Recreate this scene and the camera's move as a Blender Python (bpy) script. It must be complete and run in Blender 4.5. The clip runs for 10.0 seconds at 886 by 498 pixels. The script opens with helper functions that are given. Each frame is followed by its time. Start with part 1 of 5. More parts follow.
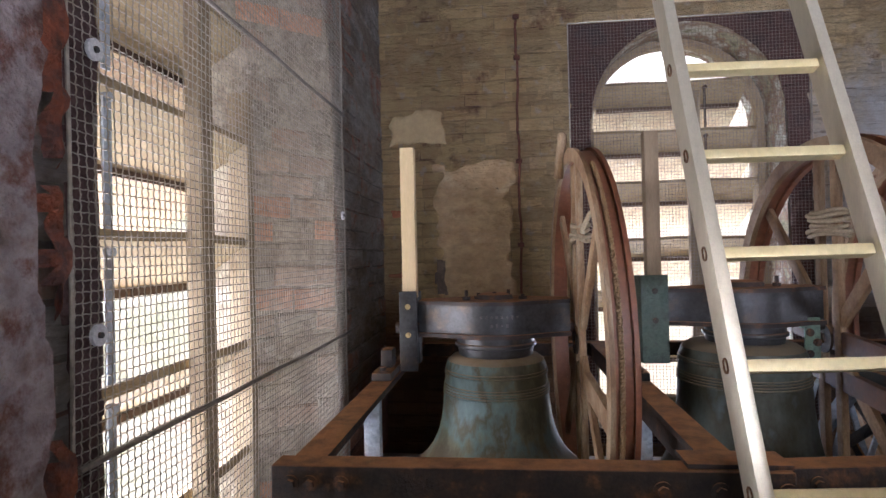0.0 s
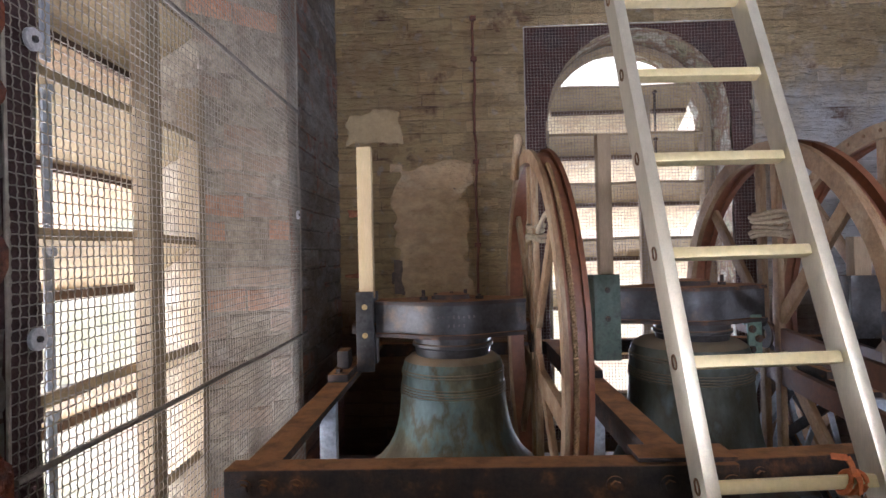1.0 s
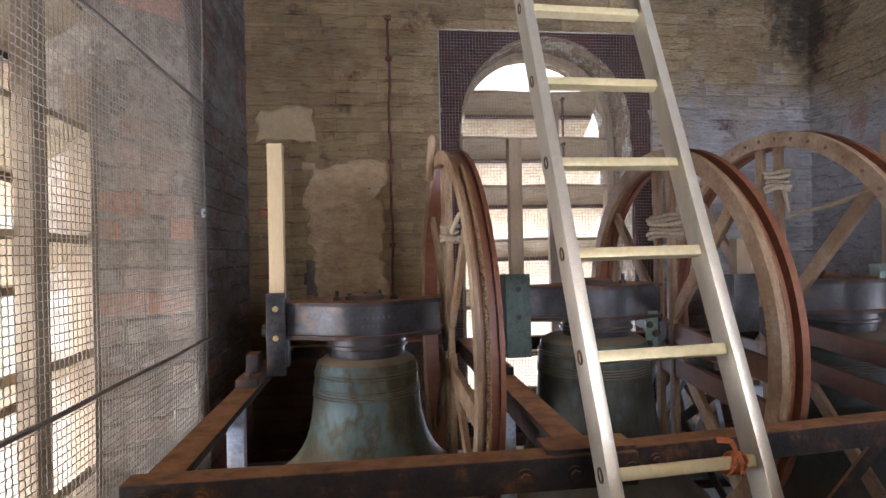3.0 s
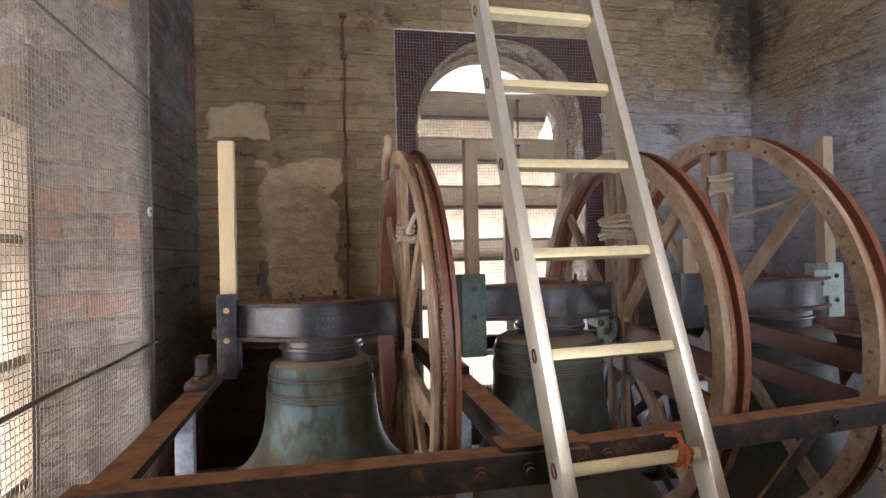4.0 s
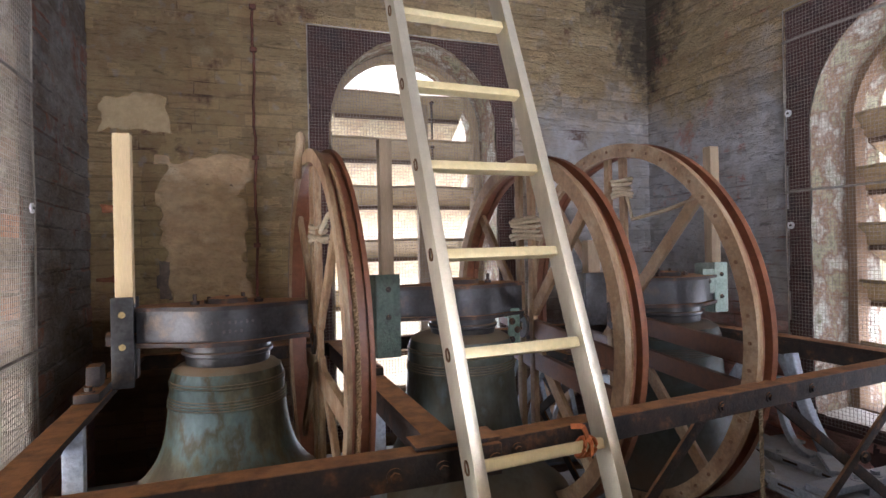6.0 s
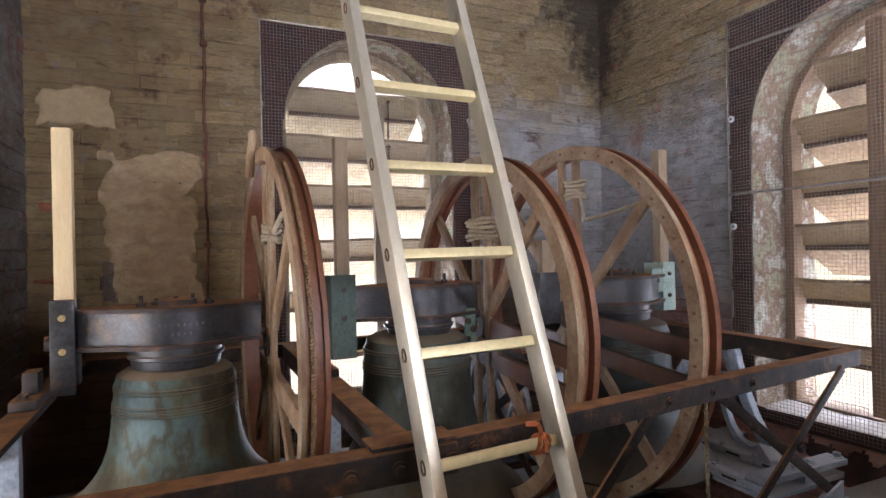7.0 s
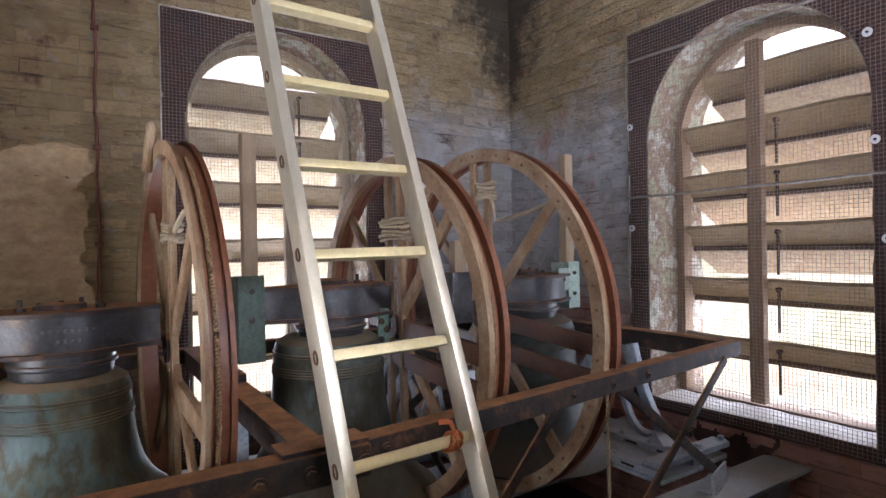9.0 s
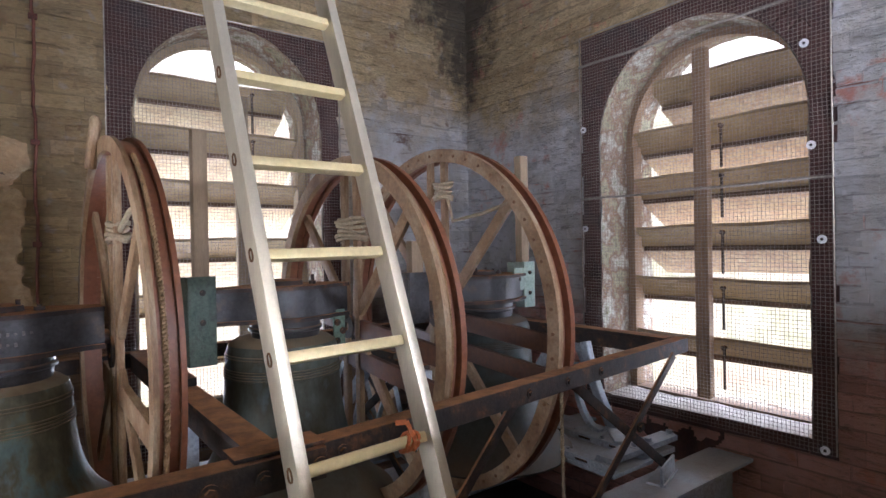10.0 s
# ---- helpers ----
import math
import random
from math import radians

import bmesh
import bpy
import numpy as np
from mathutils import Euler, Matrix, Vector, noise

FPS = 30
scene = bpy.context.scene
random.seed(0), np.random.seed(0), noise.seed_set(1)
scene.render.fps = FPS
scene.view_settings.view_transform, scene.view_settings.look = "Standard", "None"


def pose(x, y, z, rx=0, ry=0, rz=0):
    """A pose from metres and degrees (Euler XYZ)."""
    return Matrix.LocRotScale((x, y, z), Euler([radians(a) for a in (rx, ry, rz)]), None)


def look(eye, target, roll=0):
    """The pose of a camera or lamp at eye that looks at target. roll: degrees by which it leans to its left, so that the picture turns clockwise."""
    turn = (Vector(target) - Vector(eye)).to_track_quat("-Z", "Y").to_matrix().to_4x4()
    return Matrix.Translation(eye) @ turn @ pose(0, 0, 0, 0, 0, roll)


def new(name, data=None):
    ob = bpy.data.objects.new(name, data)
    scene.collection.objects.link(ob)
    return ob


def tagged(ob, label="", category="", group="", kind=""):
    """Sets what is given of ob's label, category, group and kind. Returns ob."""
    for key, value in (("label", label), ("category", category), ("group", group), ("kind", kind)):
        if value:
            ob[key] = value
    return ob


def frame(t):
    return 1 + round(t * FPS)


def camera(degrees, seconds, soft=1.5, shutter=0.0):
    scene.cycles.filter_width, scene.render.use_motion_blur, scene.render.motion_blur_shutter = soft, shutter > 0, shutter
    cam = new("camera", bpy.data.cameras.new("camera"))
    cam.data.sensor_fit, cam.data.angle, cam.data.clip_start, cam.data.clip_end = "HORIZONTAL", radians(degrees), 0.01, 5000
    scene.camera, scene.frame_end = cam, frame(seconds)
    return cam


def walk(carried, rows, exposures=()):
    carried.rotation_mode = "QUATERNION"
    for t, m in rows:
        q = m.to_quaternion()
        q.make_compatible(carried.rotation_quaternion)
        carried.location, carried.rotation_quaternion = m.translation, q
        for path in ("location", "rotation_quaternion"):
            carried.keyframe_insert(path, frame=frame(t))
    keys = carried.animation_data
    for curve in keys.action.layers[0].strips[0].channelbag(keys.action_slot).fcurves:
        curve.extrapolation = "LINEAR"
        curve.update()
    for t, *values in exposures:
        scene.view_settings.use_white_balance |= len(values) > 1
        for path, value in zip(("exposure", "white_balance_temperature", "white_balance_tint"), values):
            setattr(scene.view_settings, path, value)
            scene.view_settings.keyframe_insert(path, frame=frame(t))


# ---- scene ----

# camera: turns on the spot, on a support about 1.75 m over the boards
EYE, TILT, LEAN, TURN = 1.75, 0.53, 1.32, 6.08
cam = camera(75.5, 10.0)
ROWS = [
    (0.0, 0.0, 0.0, 0.0), (0.5, -2.05, 0.01, -0.01), (1.0, -4.28, 0.0, -0.03), (1.5, -6.34, 0.0, -0.07),
    (2.0, -8.59, 0.01, -0.10), (2.5, -10.66, 0.02, -0.13), (4.0, -17.21, 0.06, -0.17), (4.5, -19.29, 0.07, -0.17),
    (5.0, -21.52, 0.09, -0.19), (5.5, -23.61, 0.11, -0.21), (7.0, -30.14, 0.16, -0.23), (7.5, -32.23, 0.17, -0.23),
    (8.0, -34.46, 0.18, -0.25), (8.5, -36.57, 0.20, -0.26), (9.0, -38.79, 0.21, -0.26), (9.5, -40.86, 0.22, -0.26),
    (10.0, -43.10, 0.24, -0.27),
]
walk(cam, [(t, pose(0, 0, EYE, TILT, LEAN, TURN) @ pose(0, 0, 0, 90 + pitch, roll, yaw)) for t, yaw, pitch, roll in ROWS],
     [(0.0, 1.09, 5550, 19), (2.5, 1.11, 5550, 19), (5.0, 1.27, 5750, 19), (7.5, 1.25, 5650, 18), (10.0, 1.19, 5500, 18)])

# plan of the bell chamber, metres; heights named "r" are counted from the eye
XW, XE, YN, YS = -0.81, 3.15, 3.80, -0.70
THICK, ROOF = 0.57, EYE + 2.25

# ---------------------------------------------------------------- light
SUN_EL, SUN_AZ = 66.0, 200.0
world = bpy.data.worlds.new("sky")
scene.world = world
world.use_nodes = True
wt = world.node_tree
sky = wt.nodes.new("ShaderNodeTexSky")
sky.sky_type, sky.sun_disc = "NISHITA", False
sky.sun_elevation, sky.sun_rotation = radians(SUN_EL), radians(SUN_AZ)
wt.nodes["Background"].inputs["Strength"].default_value = 0.15
wt.links.new(sky.outputs["Color"], wt.nodes["Background"].inputs["Color"])
sun = new("sun", bpy.data.lights.new("sun", "SUN"))
sun.data.energy, sun.data.angle, sun.data.color = 4.0, radians(0.5), (1.0, 0.95, 0.86)
az = radians(SUN_AZ)
sun.matrix_world = look((0, 0, 0), (-math.sin(az) * math.cos(radians(SUN_EL)), -math.cos(az) * math.cos(radians(SUN_EL)), -math.sin(radians(SUN_EL))))


def daylight(eye, target, w, h, watts, colour=(0.95, 0.96, 1.0)):
    lamp = new("window_daylight", bpy.data.lights.new("window_daylight", "AREA"))
    lamp.data.shape, lamp.data.size, lamp.data.size_y, lamp.data.energy, lamp.data.color = "RECTANGLE", w, h, watts, colour
    lamp.matrix_world = look(eye, target)
    return lamp


# sunlit ground and low sky outside the west, north and east openings
daylight((XW - 1.15, 1.88, EYE - 0.95), (XW, 1.88, EYE - 0.55), 3.0, 2.0, 165, (1.0, 0.96, 0.91))
daylight((1.19, YN + 1.15, EYE - 0.78), (1.19, YN, EYE - 0.74), 2.6, 1.8, 115)
daylight((XE + 1.15, 1.79, EYE - 0.45), (XE, 1.79, EYE - 0.62), 2.6, 2.2, 90)
# the unseen south opening's lamp, added and aimed to brighten the upper walls
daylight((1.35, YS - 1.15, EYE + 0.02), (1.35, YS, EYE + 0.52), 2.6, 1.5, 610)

# ---------------------------------------------------------------- materials


def mat(name, colours, rough=0.8, metal=0.0, scale=6.0, fine=60.0, bump=0.3, depth=0.01, stretch=(1, 1, 1), dust=None, vary=0.25, spread=(0.3, 0.7)):
    """Procedural surface: large patches between the colours, fine grain in value and relief, and settled dust on faces that look up."""
    m = bpy.data.materials.new(name)
    m.use_nodes = True
    nt = m.node_tree
    N, Lk = nt.nodes, nt.links
    bsdf = N["Principled BSDF"]
    geo = N.new("ShaderNodeNewGeometry")
    mp = N.new("ShaderNodeMapping")
    mp.inputs["Scale"].default_value = stretch
    Lk.new(geo.outputs["Position"], mp.inputs["Vector"])
    info = N.new("ShaderNodeObjectInfo")
    big = N.new("ShaderNodeTexNoise")
    big.inputs["Scale"].default_value, big.inputs["Detail"].default_value, big.inputs["Roughness"].default_value = scale, 6, 0.65
    Lk.new(mp.outputs["Vector"], big.inputs["Vector"])
    small = N.new("ShaderNodeTexNoise")
    small.inputs["Scale"].default_value, small.inputs["Detail"].default_value, small.inputs["Roughness"].default_value = fine, 5, 0.6
    Lk.new(mp.outputs["Vector"], small.inputs["Vector"])
    ramp = N.new("ShaderNodeValToRGB")
    el = ramp.color_ramp.elements
    while len(el) < len(colours):
        el.new(0.5)
    for i, c in enumerate(colours):
        el[i].position = spread[0] + (spread[1] - spread[0]) * i / max(1, len(colours) - 1)
        el[i].color = (*c, 1)
    Lk.new(big.outputs["Fac"], ramp.inputs["Fac"])
    grain = N.new("ShaderNodeMapRange")
    grain.inputs["From Min"].default_value, grain.inputs["From Max"].default_value = 0.25, 0.75
    grain.inputs["To Min"].default_value, grain.inputs["To Max"].default_value = 1 - vary * 1.3, 1 + vary
    Lk.new(small.outputs["Fac"], grain.inputs["Value"])
    rnd = N.new("ShaderNodeMapRange")
    rnd.inputs["To Min"].default_value, rnd.inputs["To Max"].default_value = 1 - vary * 0.5, 1 + vary * 0.5
    Lk.new(info.outputs["Random"], rnd.inputs["Value"])
    mul = N.new("ShaderNodeMath")
    mul.operation = "MULTIPLY"
    Lk.new(grain.outputs["Result"], mul.inputs[0])
    Lk.new(rnd.outputs["Result"], mul.inputs[1])
    mix = N.new("ShaderNodeMix")
    mix.data_type, mix.blend_type = "RGBA", "MULTIPLY"
    mix.inputs["Factor"].default_value = 1.0
    Lk.new(ramp.outputs["Color"], mix.inputs["A"])
    Lk.new(mul.outputs["Value"], mix.inputs["B"])
    colour = mix.outputs["Result"]
    rsock = None
    if dust:
        sep = N.new("ShaderNodeSeparateXYZ")
        Lk.new(geo.outputs["Normal"], sep.inputs["Vector"])
        up = N.new("ShaderNodeMapRange")
        up.inputs["From Min"].default_value, up.inputs["From Max"].default_value = 0.35, 0.95
        Lk.new(sep.outputs["Z"], up.inputs["Value"])
        brk = N.new("ShaderNodeMapRange")
        brk.inputs["From Min"].default_value, brk.inputs["From Max"].default_value = 0.3, 0.6
        brk.inputs["To Min"].default_value, brk.inputs["To Max"].default_value = 0.35, 0.95
        Lk.new(big.outputs["Fac"], brk.inputs["Value"])
        amt = N.new("ShaderNodeMath")
        amt.operation = "MULTIPLY"
        Lk.new(up.outputs["Result"], amt.inputs[0])
        Lk.new(brk.outputs["Result"], amt.inputs[1])
        dm = N.new("ShaderNodeMix")
        dm.data_type = "RGBA"
        dm.inputs["B"].default_value = (*dust, 1)
        Lk.new(amt.outputs["Value"], dm.inputs["Factor"])
        Lk.new(colour, dm.inputs["A"])
        colour = dm.outputs["Result"]
        rr = N.new("ShaderNodeMapRange")
        rr.inputs["To Min"].default_value, rr.inputs["To Max"].default_value = rough, 0.95
        Lk.new(amt.outputs["Value"], rr.inputs["Value"])
        rsock = rr.outputs["Result"]
        if metal:
            mm = N.new("ShaderNodeMapRange")
            mm.inputs["To Min"].default_value, mm.inputs["To Max"].default_value = metal, 0.0
            Lk.new(amt.outputs["Value"], mm.inputs["Value"])
            Lk.new(mm.outputs["Result"], bsdf.inputs["Metallic"])
    Lk.new(colour, bsdf.inputs["Base Color"])
    if rsock is None:
        rr = N.new("ShaderNodeMapRange")
        rr.inputs["To Min"].default_value, rr.inputs["To Max"].default_value = max(0.05, rough - 0.12), min(1, rough + 0.12)
        Lk.new(small.outputs["Fac"], rr.inputs["Value"])
        rsock = rr.outputs["Result"]
        bsdf.inputs["Metallic"].default_value = metal
    Lk.new(rsock, bsdf.inputs["Roughness"])
    if bump:
        add = N.new("ShaderNodeMath")
        add.operation = "ADD"
        Lk.new(big.outputs["Fac"], add.inputs[0])
        Lk.new(small.outputs["Fac"], add.inputs[1])
        bn = N.new("ShaderNodeBump")
        bn.inputs["Strength"].default_value, bn.inputs["Distance"].default_value = bump, depth
        Lk.new(add.outputs["Value"], bn.inputs["Height"])
        Lk.new(bn.outputs["Normal"], bsdf.inputs["Normal"])
    return m


def brick_material(name, washes, bare, soot_shade, bare_amount=0.5, second=None, third=None, red_line=0.0, everywhere=False):
    """Lime-washed brick: wash colours in broad drifts, bare red brick where the wash has gone, sooty blotches; hollows
    and one corner painted darker.
    """
    m = mat(name, washes, rough=0.93, scale=1.3, fine=38, bump=0.9, depth=0.016, vary=0.24, stretch=(1, 1, 2.2))
    nt = m.node_tree
    N, Lk = nt.nodes, nt.links
    bsdf = N["Principled BSDF"]
    base = bsdf.inputs["Base Color"].links[0].from_socket
    geo = N["Geometry"]
    info = N["Object Info"]

    def noise_at(scale, detail=6, rough=0.7):
        n = N.new("ShaderNodeTexNoise")
        n.inputs["Scale"].default_value, n.inputs["Detail"].default_value, n.inputs["Roughness"].default_value = scale, detail, rough
        Lk.new(geo.outputs["Position"], n.inputs["Vector"])
        return n.outputs["Fac"]

    def step(sock, lo, hi):
        r = N.new("ShaderNodeMapRange")
        r.inputs["From Min"].default_value, r.inputs["From Max"].default_value = lo, hi
        Lk.new(sock, r.inputs["Value"])
        return r.outputs["Result"]

    def math2(op, a, b):
        n = N.new("ShaderNodeMath")
        n.operation = op
        for i, s in enumerate((a, b)):
            if isinstance(s, (int, float)):
                n.inputs[i].default_value = s
            else:
                Lk.new(s, n.inputs[i])
        return n.outputs["Value"]

    def blend(a, b, fac):
        n = N.new("ShaderNodeMix")
        n.data_type = "RGBA"
        Lk.new(fac, n.inputs["Factor"])
        Lk.new(a, n.inputs["A"])
        if isinstance(b, tuple):
            n.inputs["B"].default_value = (*b, 1)
        else:
            Lk.new(b, n.inputs["B"])
        return n.outputs["Result"]

    if second:
        # a later, greyer wash over the north-east corner, up to a ragged line
        other = N.new("ShaderNodeValToRGB")
        while len(other.color_ramp.elements) < len(second):
            other.color_ramp.elements.new(0.5)
        for i, c in enumerate(second):
            other.color_ramp.elements[i].position = 0.3 + 0.4 * i / (len(second) - 1)
            other.color_ramp.elements[i].color = (*c, 1)
        Lk.new(noise_at(2.1), other.inputs["Fac"])
        xyz = N.new("ShaderNodeSeparateXYZ")
        Lk.new(geo.outputs["Position"], xyz.inputs["Vector"])
        wav = math2("MULTIPLY", math2("SUBTRACT", noise_at(1.6, 7), 0.5), 1.6)
        east = step(math2("ADD", xyz.outputs["X"], wav), 1.75, 2.35)
        below = step(math2("ADD", math2("SUBTRACT", EYE + 1.15, xyz.outputs["Z"]), wav), -0.1, 0.35)
        if everywhere:
            # south of the opening the grey wash goes right up
            south = step(math2("MULTIPLY", xyz.outputs["Y"], -1.0), -1.5, -1.1)
            below = math2("MAXIMUM", below, south)
        base = blend(base, other.outputs["Color"], math2("MULTIPLY", math2("MULTIPLY", east, below), 0.88))
    if third:
        # red-brown, thin wash over the western part
        worn = N.new("ShaderNodeValToRGB")
        while len(worn.color_ramp.elements) < len(third):
            worn.color_ramp.elements.new(0.5)
        for i, c in enumerate(third):
            worn.color_ramp.elements[i].position = 0.3 + 0.4 * i / (len(third) - 1)
            worn.color_ramp.elements[i].color = (*c, 1)
        Lk.new(noise_at(3.4), worn.inputs["Fac"])
        drift = math2("MULTIPLY", math2("SUBTRACT", noise_at(2.2, 7), 0.5), 2.4)
        base = blend(base, worn.outputs["Color"], math2("MULTIPLY", step(math2("ADD", math2("MULTIPLY", xyz.outputs["X"], -1.0), drift), -0.75, 0.15), 0.8))
    isl = math2("FRACT", math2("ADD", info.outputs["Random"], geo.outputs["Random Per Island"]), 0.0)
    lost = math2("ADD", math2("MULTIPLY", isl, 0.22), noise_at(2.6))
    col = blend(base, bare, math2("MULTIPLY", step(lost, 0.74 - 0.2 * bare_amount, 0.84 - 0.2 * bare_amount), 0.85))
    col = blend(col, soot_shade, math2("MULTIPLY", step(noise_at(1.5, 8, 0.78), 0.54, 0.72), 0.42))
    flakes = N.new("ShaderNodeTexNoise")
    flakes.inputs["Scale"].default_value, flakes.inputs["Detail"].default_value = 14, 8
    Lk.new(geo.outputs["Position"], flakes.inputs["Vector"])
    col = blend(col, (0.5, 0.47, 0.42), math2("MULTIPLY", step(flakes.outputs["Fac"], 0.6, 0.68), 0.35))
    # vertical position: the wash is gone near the boards, where bare red brick shows
    sep = N.new("ShaderNodeSeparateXYZ")
    Lk.new(geo.outputs["Position"], sep.inputs["Vector"])
    low = math2("ADD", math2("MULTIPLY", sep.outputs["Z"], -0.9), math2("MULTIPLY", noise_at(3.5), 0.9))
    col = blend(col, bare, math2("MULTIPLY", step(low, -0.65 - red_line, -0.3 - red_line), 0.8))
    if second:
        # a darker, ragged area in the north-east corner, wider towards the top
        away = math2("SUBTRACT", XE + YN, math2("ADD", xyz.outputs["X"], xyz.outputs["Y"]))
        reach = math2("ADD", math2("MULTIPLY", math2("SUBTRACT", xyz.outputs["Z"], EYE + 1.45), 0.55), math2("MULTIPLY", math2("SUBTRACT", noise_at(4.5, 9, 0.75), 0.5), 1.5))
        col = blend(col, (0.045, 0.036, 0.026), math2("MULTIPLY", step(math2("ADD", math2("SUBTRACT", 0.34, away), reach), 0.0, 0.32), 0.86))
    # no two bricks took the wash alike
    tone = math2("ADD", math2("MULTIPLY", isl, 0.36), 0.80)
    each = N.new("ShaderNodeMix")
    each.data_type, each.blend_type = "RGBA", "MULTIPLY"
    each.inputs["Factor"].default_value = 1.0
    Lk.new(col, each.inputs["A"])
    Lk.new(tone, each.inputs["B"])
    col = each.outputs["Result"]
    Lk.new(col, bsdf.inputs["Base Color"])
    ledge_map = N.new("ShaderNodeMapping")
    ledge_map.inputs["Scale"].default_value = (0.75, 0.75, 3.8)
    Lk.new(geo.outputs["Position"], ledge_map.inputs["Vector"])
    ledge = N.new("ShaderNodeTexNoise")
    ledge.inputs["Scale"].default_value, ledge.inputs["Detail"].default_value, ledge.inputs["Roughness"].default_value, ledge.inputs["Distortion"].default_value = 8.5, 9, 0.72, 0.9
    Lk.new(ledge_map.outputs["Vector"], ledge.inputs["Vector"])
    # hollows of the relief painted darker: joint shade along with grime
    Lk.new(blend(col, soot_shade, math2("MULTIPLY", step(math2("SUBTRACT", 1.0, ledge.outputs["Fac"]), 0.54, 0.66), 0.60)), bsdf.inputs["Base Color"])
    lb = N.new("ShaderNodeBump")
    lb.inputs["Strength"].default_value, lb.inputs["Distance"].default_value = 1.0, 0.085
    Lk.new(ledge.outputs["Fac"], lb.inputs["Height"])
    Lk.new(bsdf.inputs["Normal"].links[0].from_socket, lb.inputs["Normal"])
    Lk.new(lb.outputs["Normal"], bsdf.inputs["Normal"])
    return m


TAN = [(0.43, 0.30, 0.14), (0.60, 0.46, 0.25), (0.49, 0.35, 0.175), (0.64, 0.53, 0.35)]
GREY = [(0.57, 0.54, 0.51), (0.77, 0.77, 0.79), (0.62, 0.59, 0.56), (0.81, 0.82, 0.86)]
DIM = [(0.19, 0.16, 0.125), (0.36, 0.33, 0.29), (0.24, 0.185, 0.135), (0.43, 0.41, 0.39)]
THIN = [(0.42, 0.265, 0.115), (0.62, 0.45, 0.21), (0.52, 0.335, 0.15), (0.66, 0.51, 0.28)]
# bare brick: darkened north for the pit's shade, brightened east for light there
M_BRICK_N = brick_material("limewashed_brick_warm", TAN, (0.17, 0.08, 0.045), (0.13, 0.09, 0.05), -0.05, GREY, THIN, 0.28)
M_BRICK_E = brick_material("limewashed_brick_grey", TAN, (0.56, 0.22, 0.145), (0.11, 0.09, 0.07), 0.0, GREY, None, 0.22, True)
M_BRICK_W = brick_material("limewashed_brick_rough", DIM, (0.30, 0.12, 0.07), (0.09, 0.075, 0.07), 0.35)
# joint beds: the same washes scaled darker, recess shade put into their colour
shaded = lambda cs, f: [tuple(v * f for v in c) for c in cs]
M_BED_WARM = brick_material("shaded_joints_warm", shaded(TAN, 0.7), (0.12, 0.055, 0.03), (0.10, 0.07, 0.04), -0.05, shaded(GREY, 0.74), shaded(THIN, 0.72), 0.28)
M_BED_EAST = brick_material("shaded_joints_grey", shaded(TAN, 0.6), (0.30, 0.12, 0.08), (0.08, 0.065, 0.05), 0.0, shaded(GREY, 0.7), None, 0.22, True)
M_BED_DARK = brick_material("shaded_joints_rough", shaded(DIM, 0.6), (0.18, 0.07, 0.04), (0.06, 0.05, 0.045), 0.35)
M_BARE = mat("bare_sooty_brick", [(0.025, 0.015, 0.014), (0.075, 0.032, 0.025), (0.04, 0.03, 0.03)], rough=0.95, scale=4, fine=50, bump=0.6, depth=0.012)
M_JAMB = [mat("orange_jamb_brick", [(0.50, 0.22, 0.12), (0.55, 0.32, 0.20), (0.46, 0.37, 0.28)], rough=0.95, scale=9, fine=45, bump=0.6, depth=0.012),
          mat("limewashed_jamb_brick", [(0.27, 0.225, 0.16), (0.46, 0.40, 0.30), (0.25, 0.21, 0.155), (0.54, 0.49, 0.41)], rough=0.95, scale=8, fine=45, bump=0.6, depth=0.012),
          mat("pinkish_jamb_brick", [(0.38, 0.235, 0.16), (0.43, 0.33, 0.24), (0.31, 0.25, 0.185)], rough=0.95, scale=8, fine=45, bump=0.6, depth=0.012)]
M_REVEAL = mat("whitewashed_reveal", [(0.10, 0.095, 0.05), (0.33, 0.32, 0.21), (0.20, 0.12, 0.075), (0.47, 0.46, 0.39), (0.15, 0.15, 0.07)], rough=0.92, scale=6, fine=30, bump=1.0, depth=0.03)
M_PLASTER = mat("pinkish_plaster_patch", [(0.36, 0.23, 0.115), (0.51, 0.37, 0.20), (0.43, 0.29, 0.15), (0.54, 0.42, 0.255)], rough=0.92, scale=3.5, fine=16, bump=0.9, depth=0.03, vary=0.2, stretch=(1, 1, 1.6))
M_CREAM = mat("cream_plaster_patch", [(0.32, 0.225, 0.11), (0.41, 0.305, 0.16), (0.36, 0.26, 0.135)], rough=0.9, scale=6, fine=40, bump=0.35, vary=0.12)
M_WSKIN = mat("purplish_brown_plaster", [(0.10, 0.055, 0.045), (0.27, 0.20, 0.18), (0.36, 0.31, 0.31), (0.17, 0.08, 0.06), (0.40, 0.35, 0.33)], rough=0.93, scale=7, fine=26, bump=1.0, depth=0.03, vary=0.3)
M_WRUST = mat("rusty_broken_brick", [(0.06, 0.03, 0.025), (0.28, 0.085, 0.04), (0.12, 0.06, 0.05), (0.34, 0.14, 0.08)], rough=0.95, scale=8, fine=40, bump=1.0, depth=0.03, vary=0.3)
M_WDARK = mat("dark_purplish_brick", [(0.06, 0.035, 0.035), (0.13, 0.075, 0.07), (0.09, 0.05, 0.05)], rough=0.95, scale=9, fine=45, bump=1.0, depth=0.03, vary=0.3)
M_REDBRICK = mat("orange_red_brick", [(0.30, 0.10, 0.05), (0.42, 0.17, 0.08), (0.34, 0.13, 0.07)], rough=0.95, scale=12, fine=50, bump=0.7, depth=0.01)
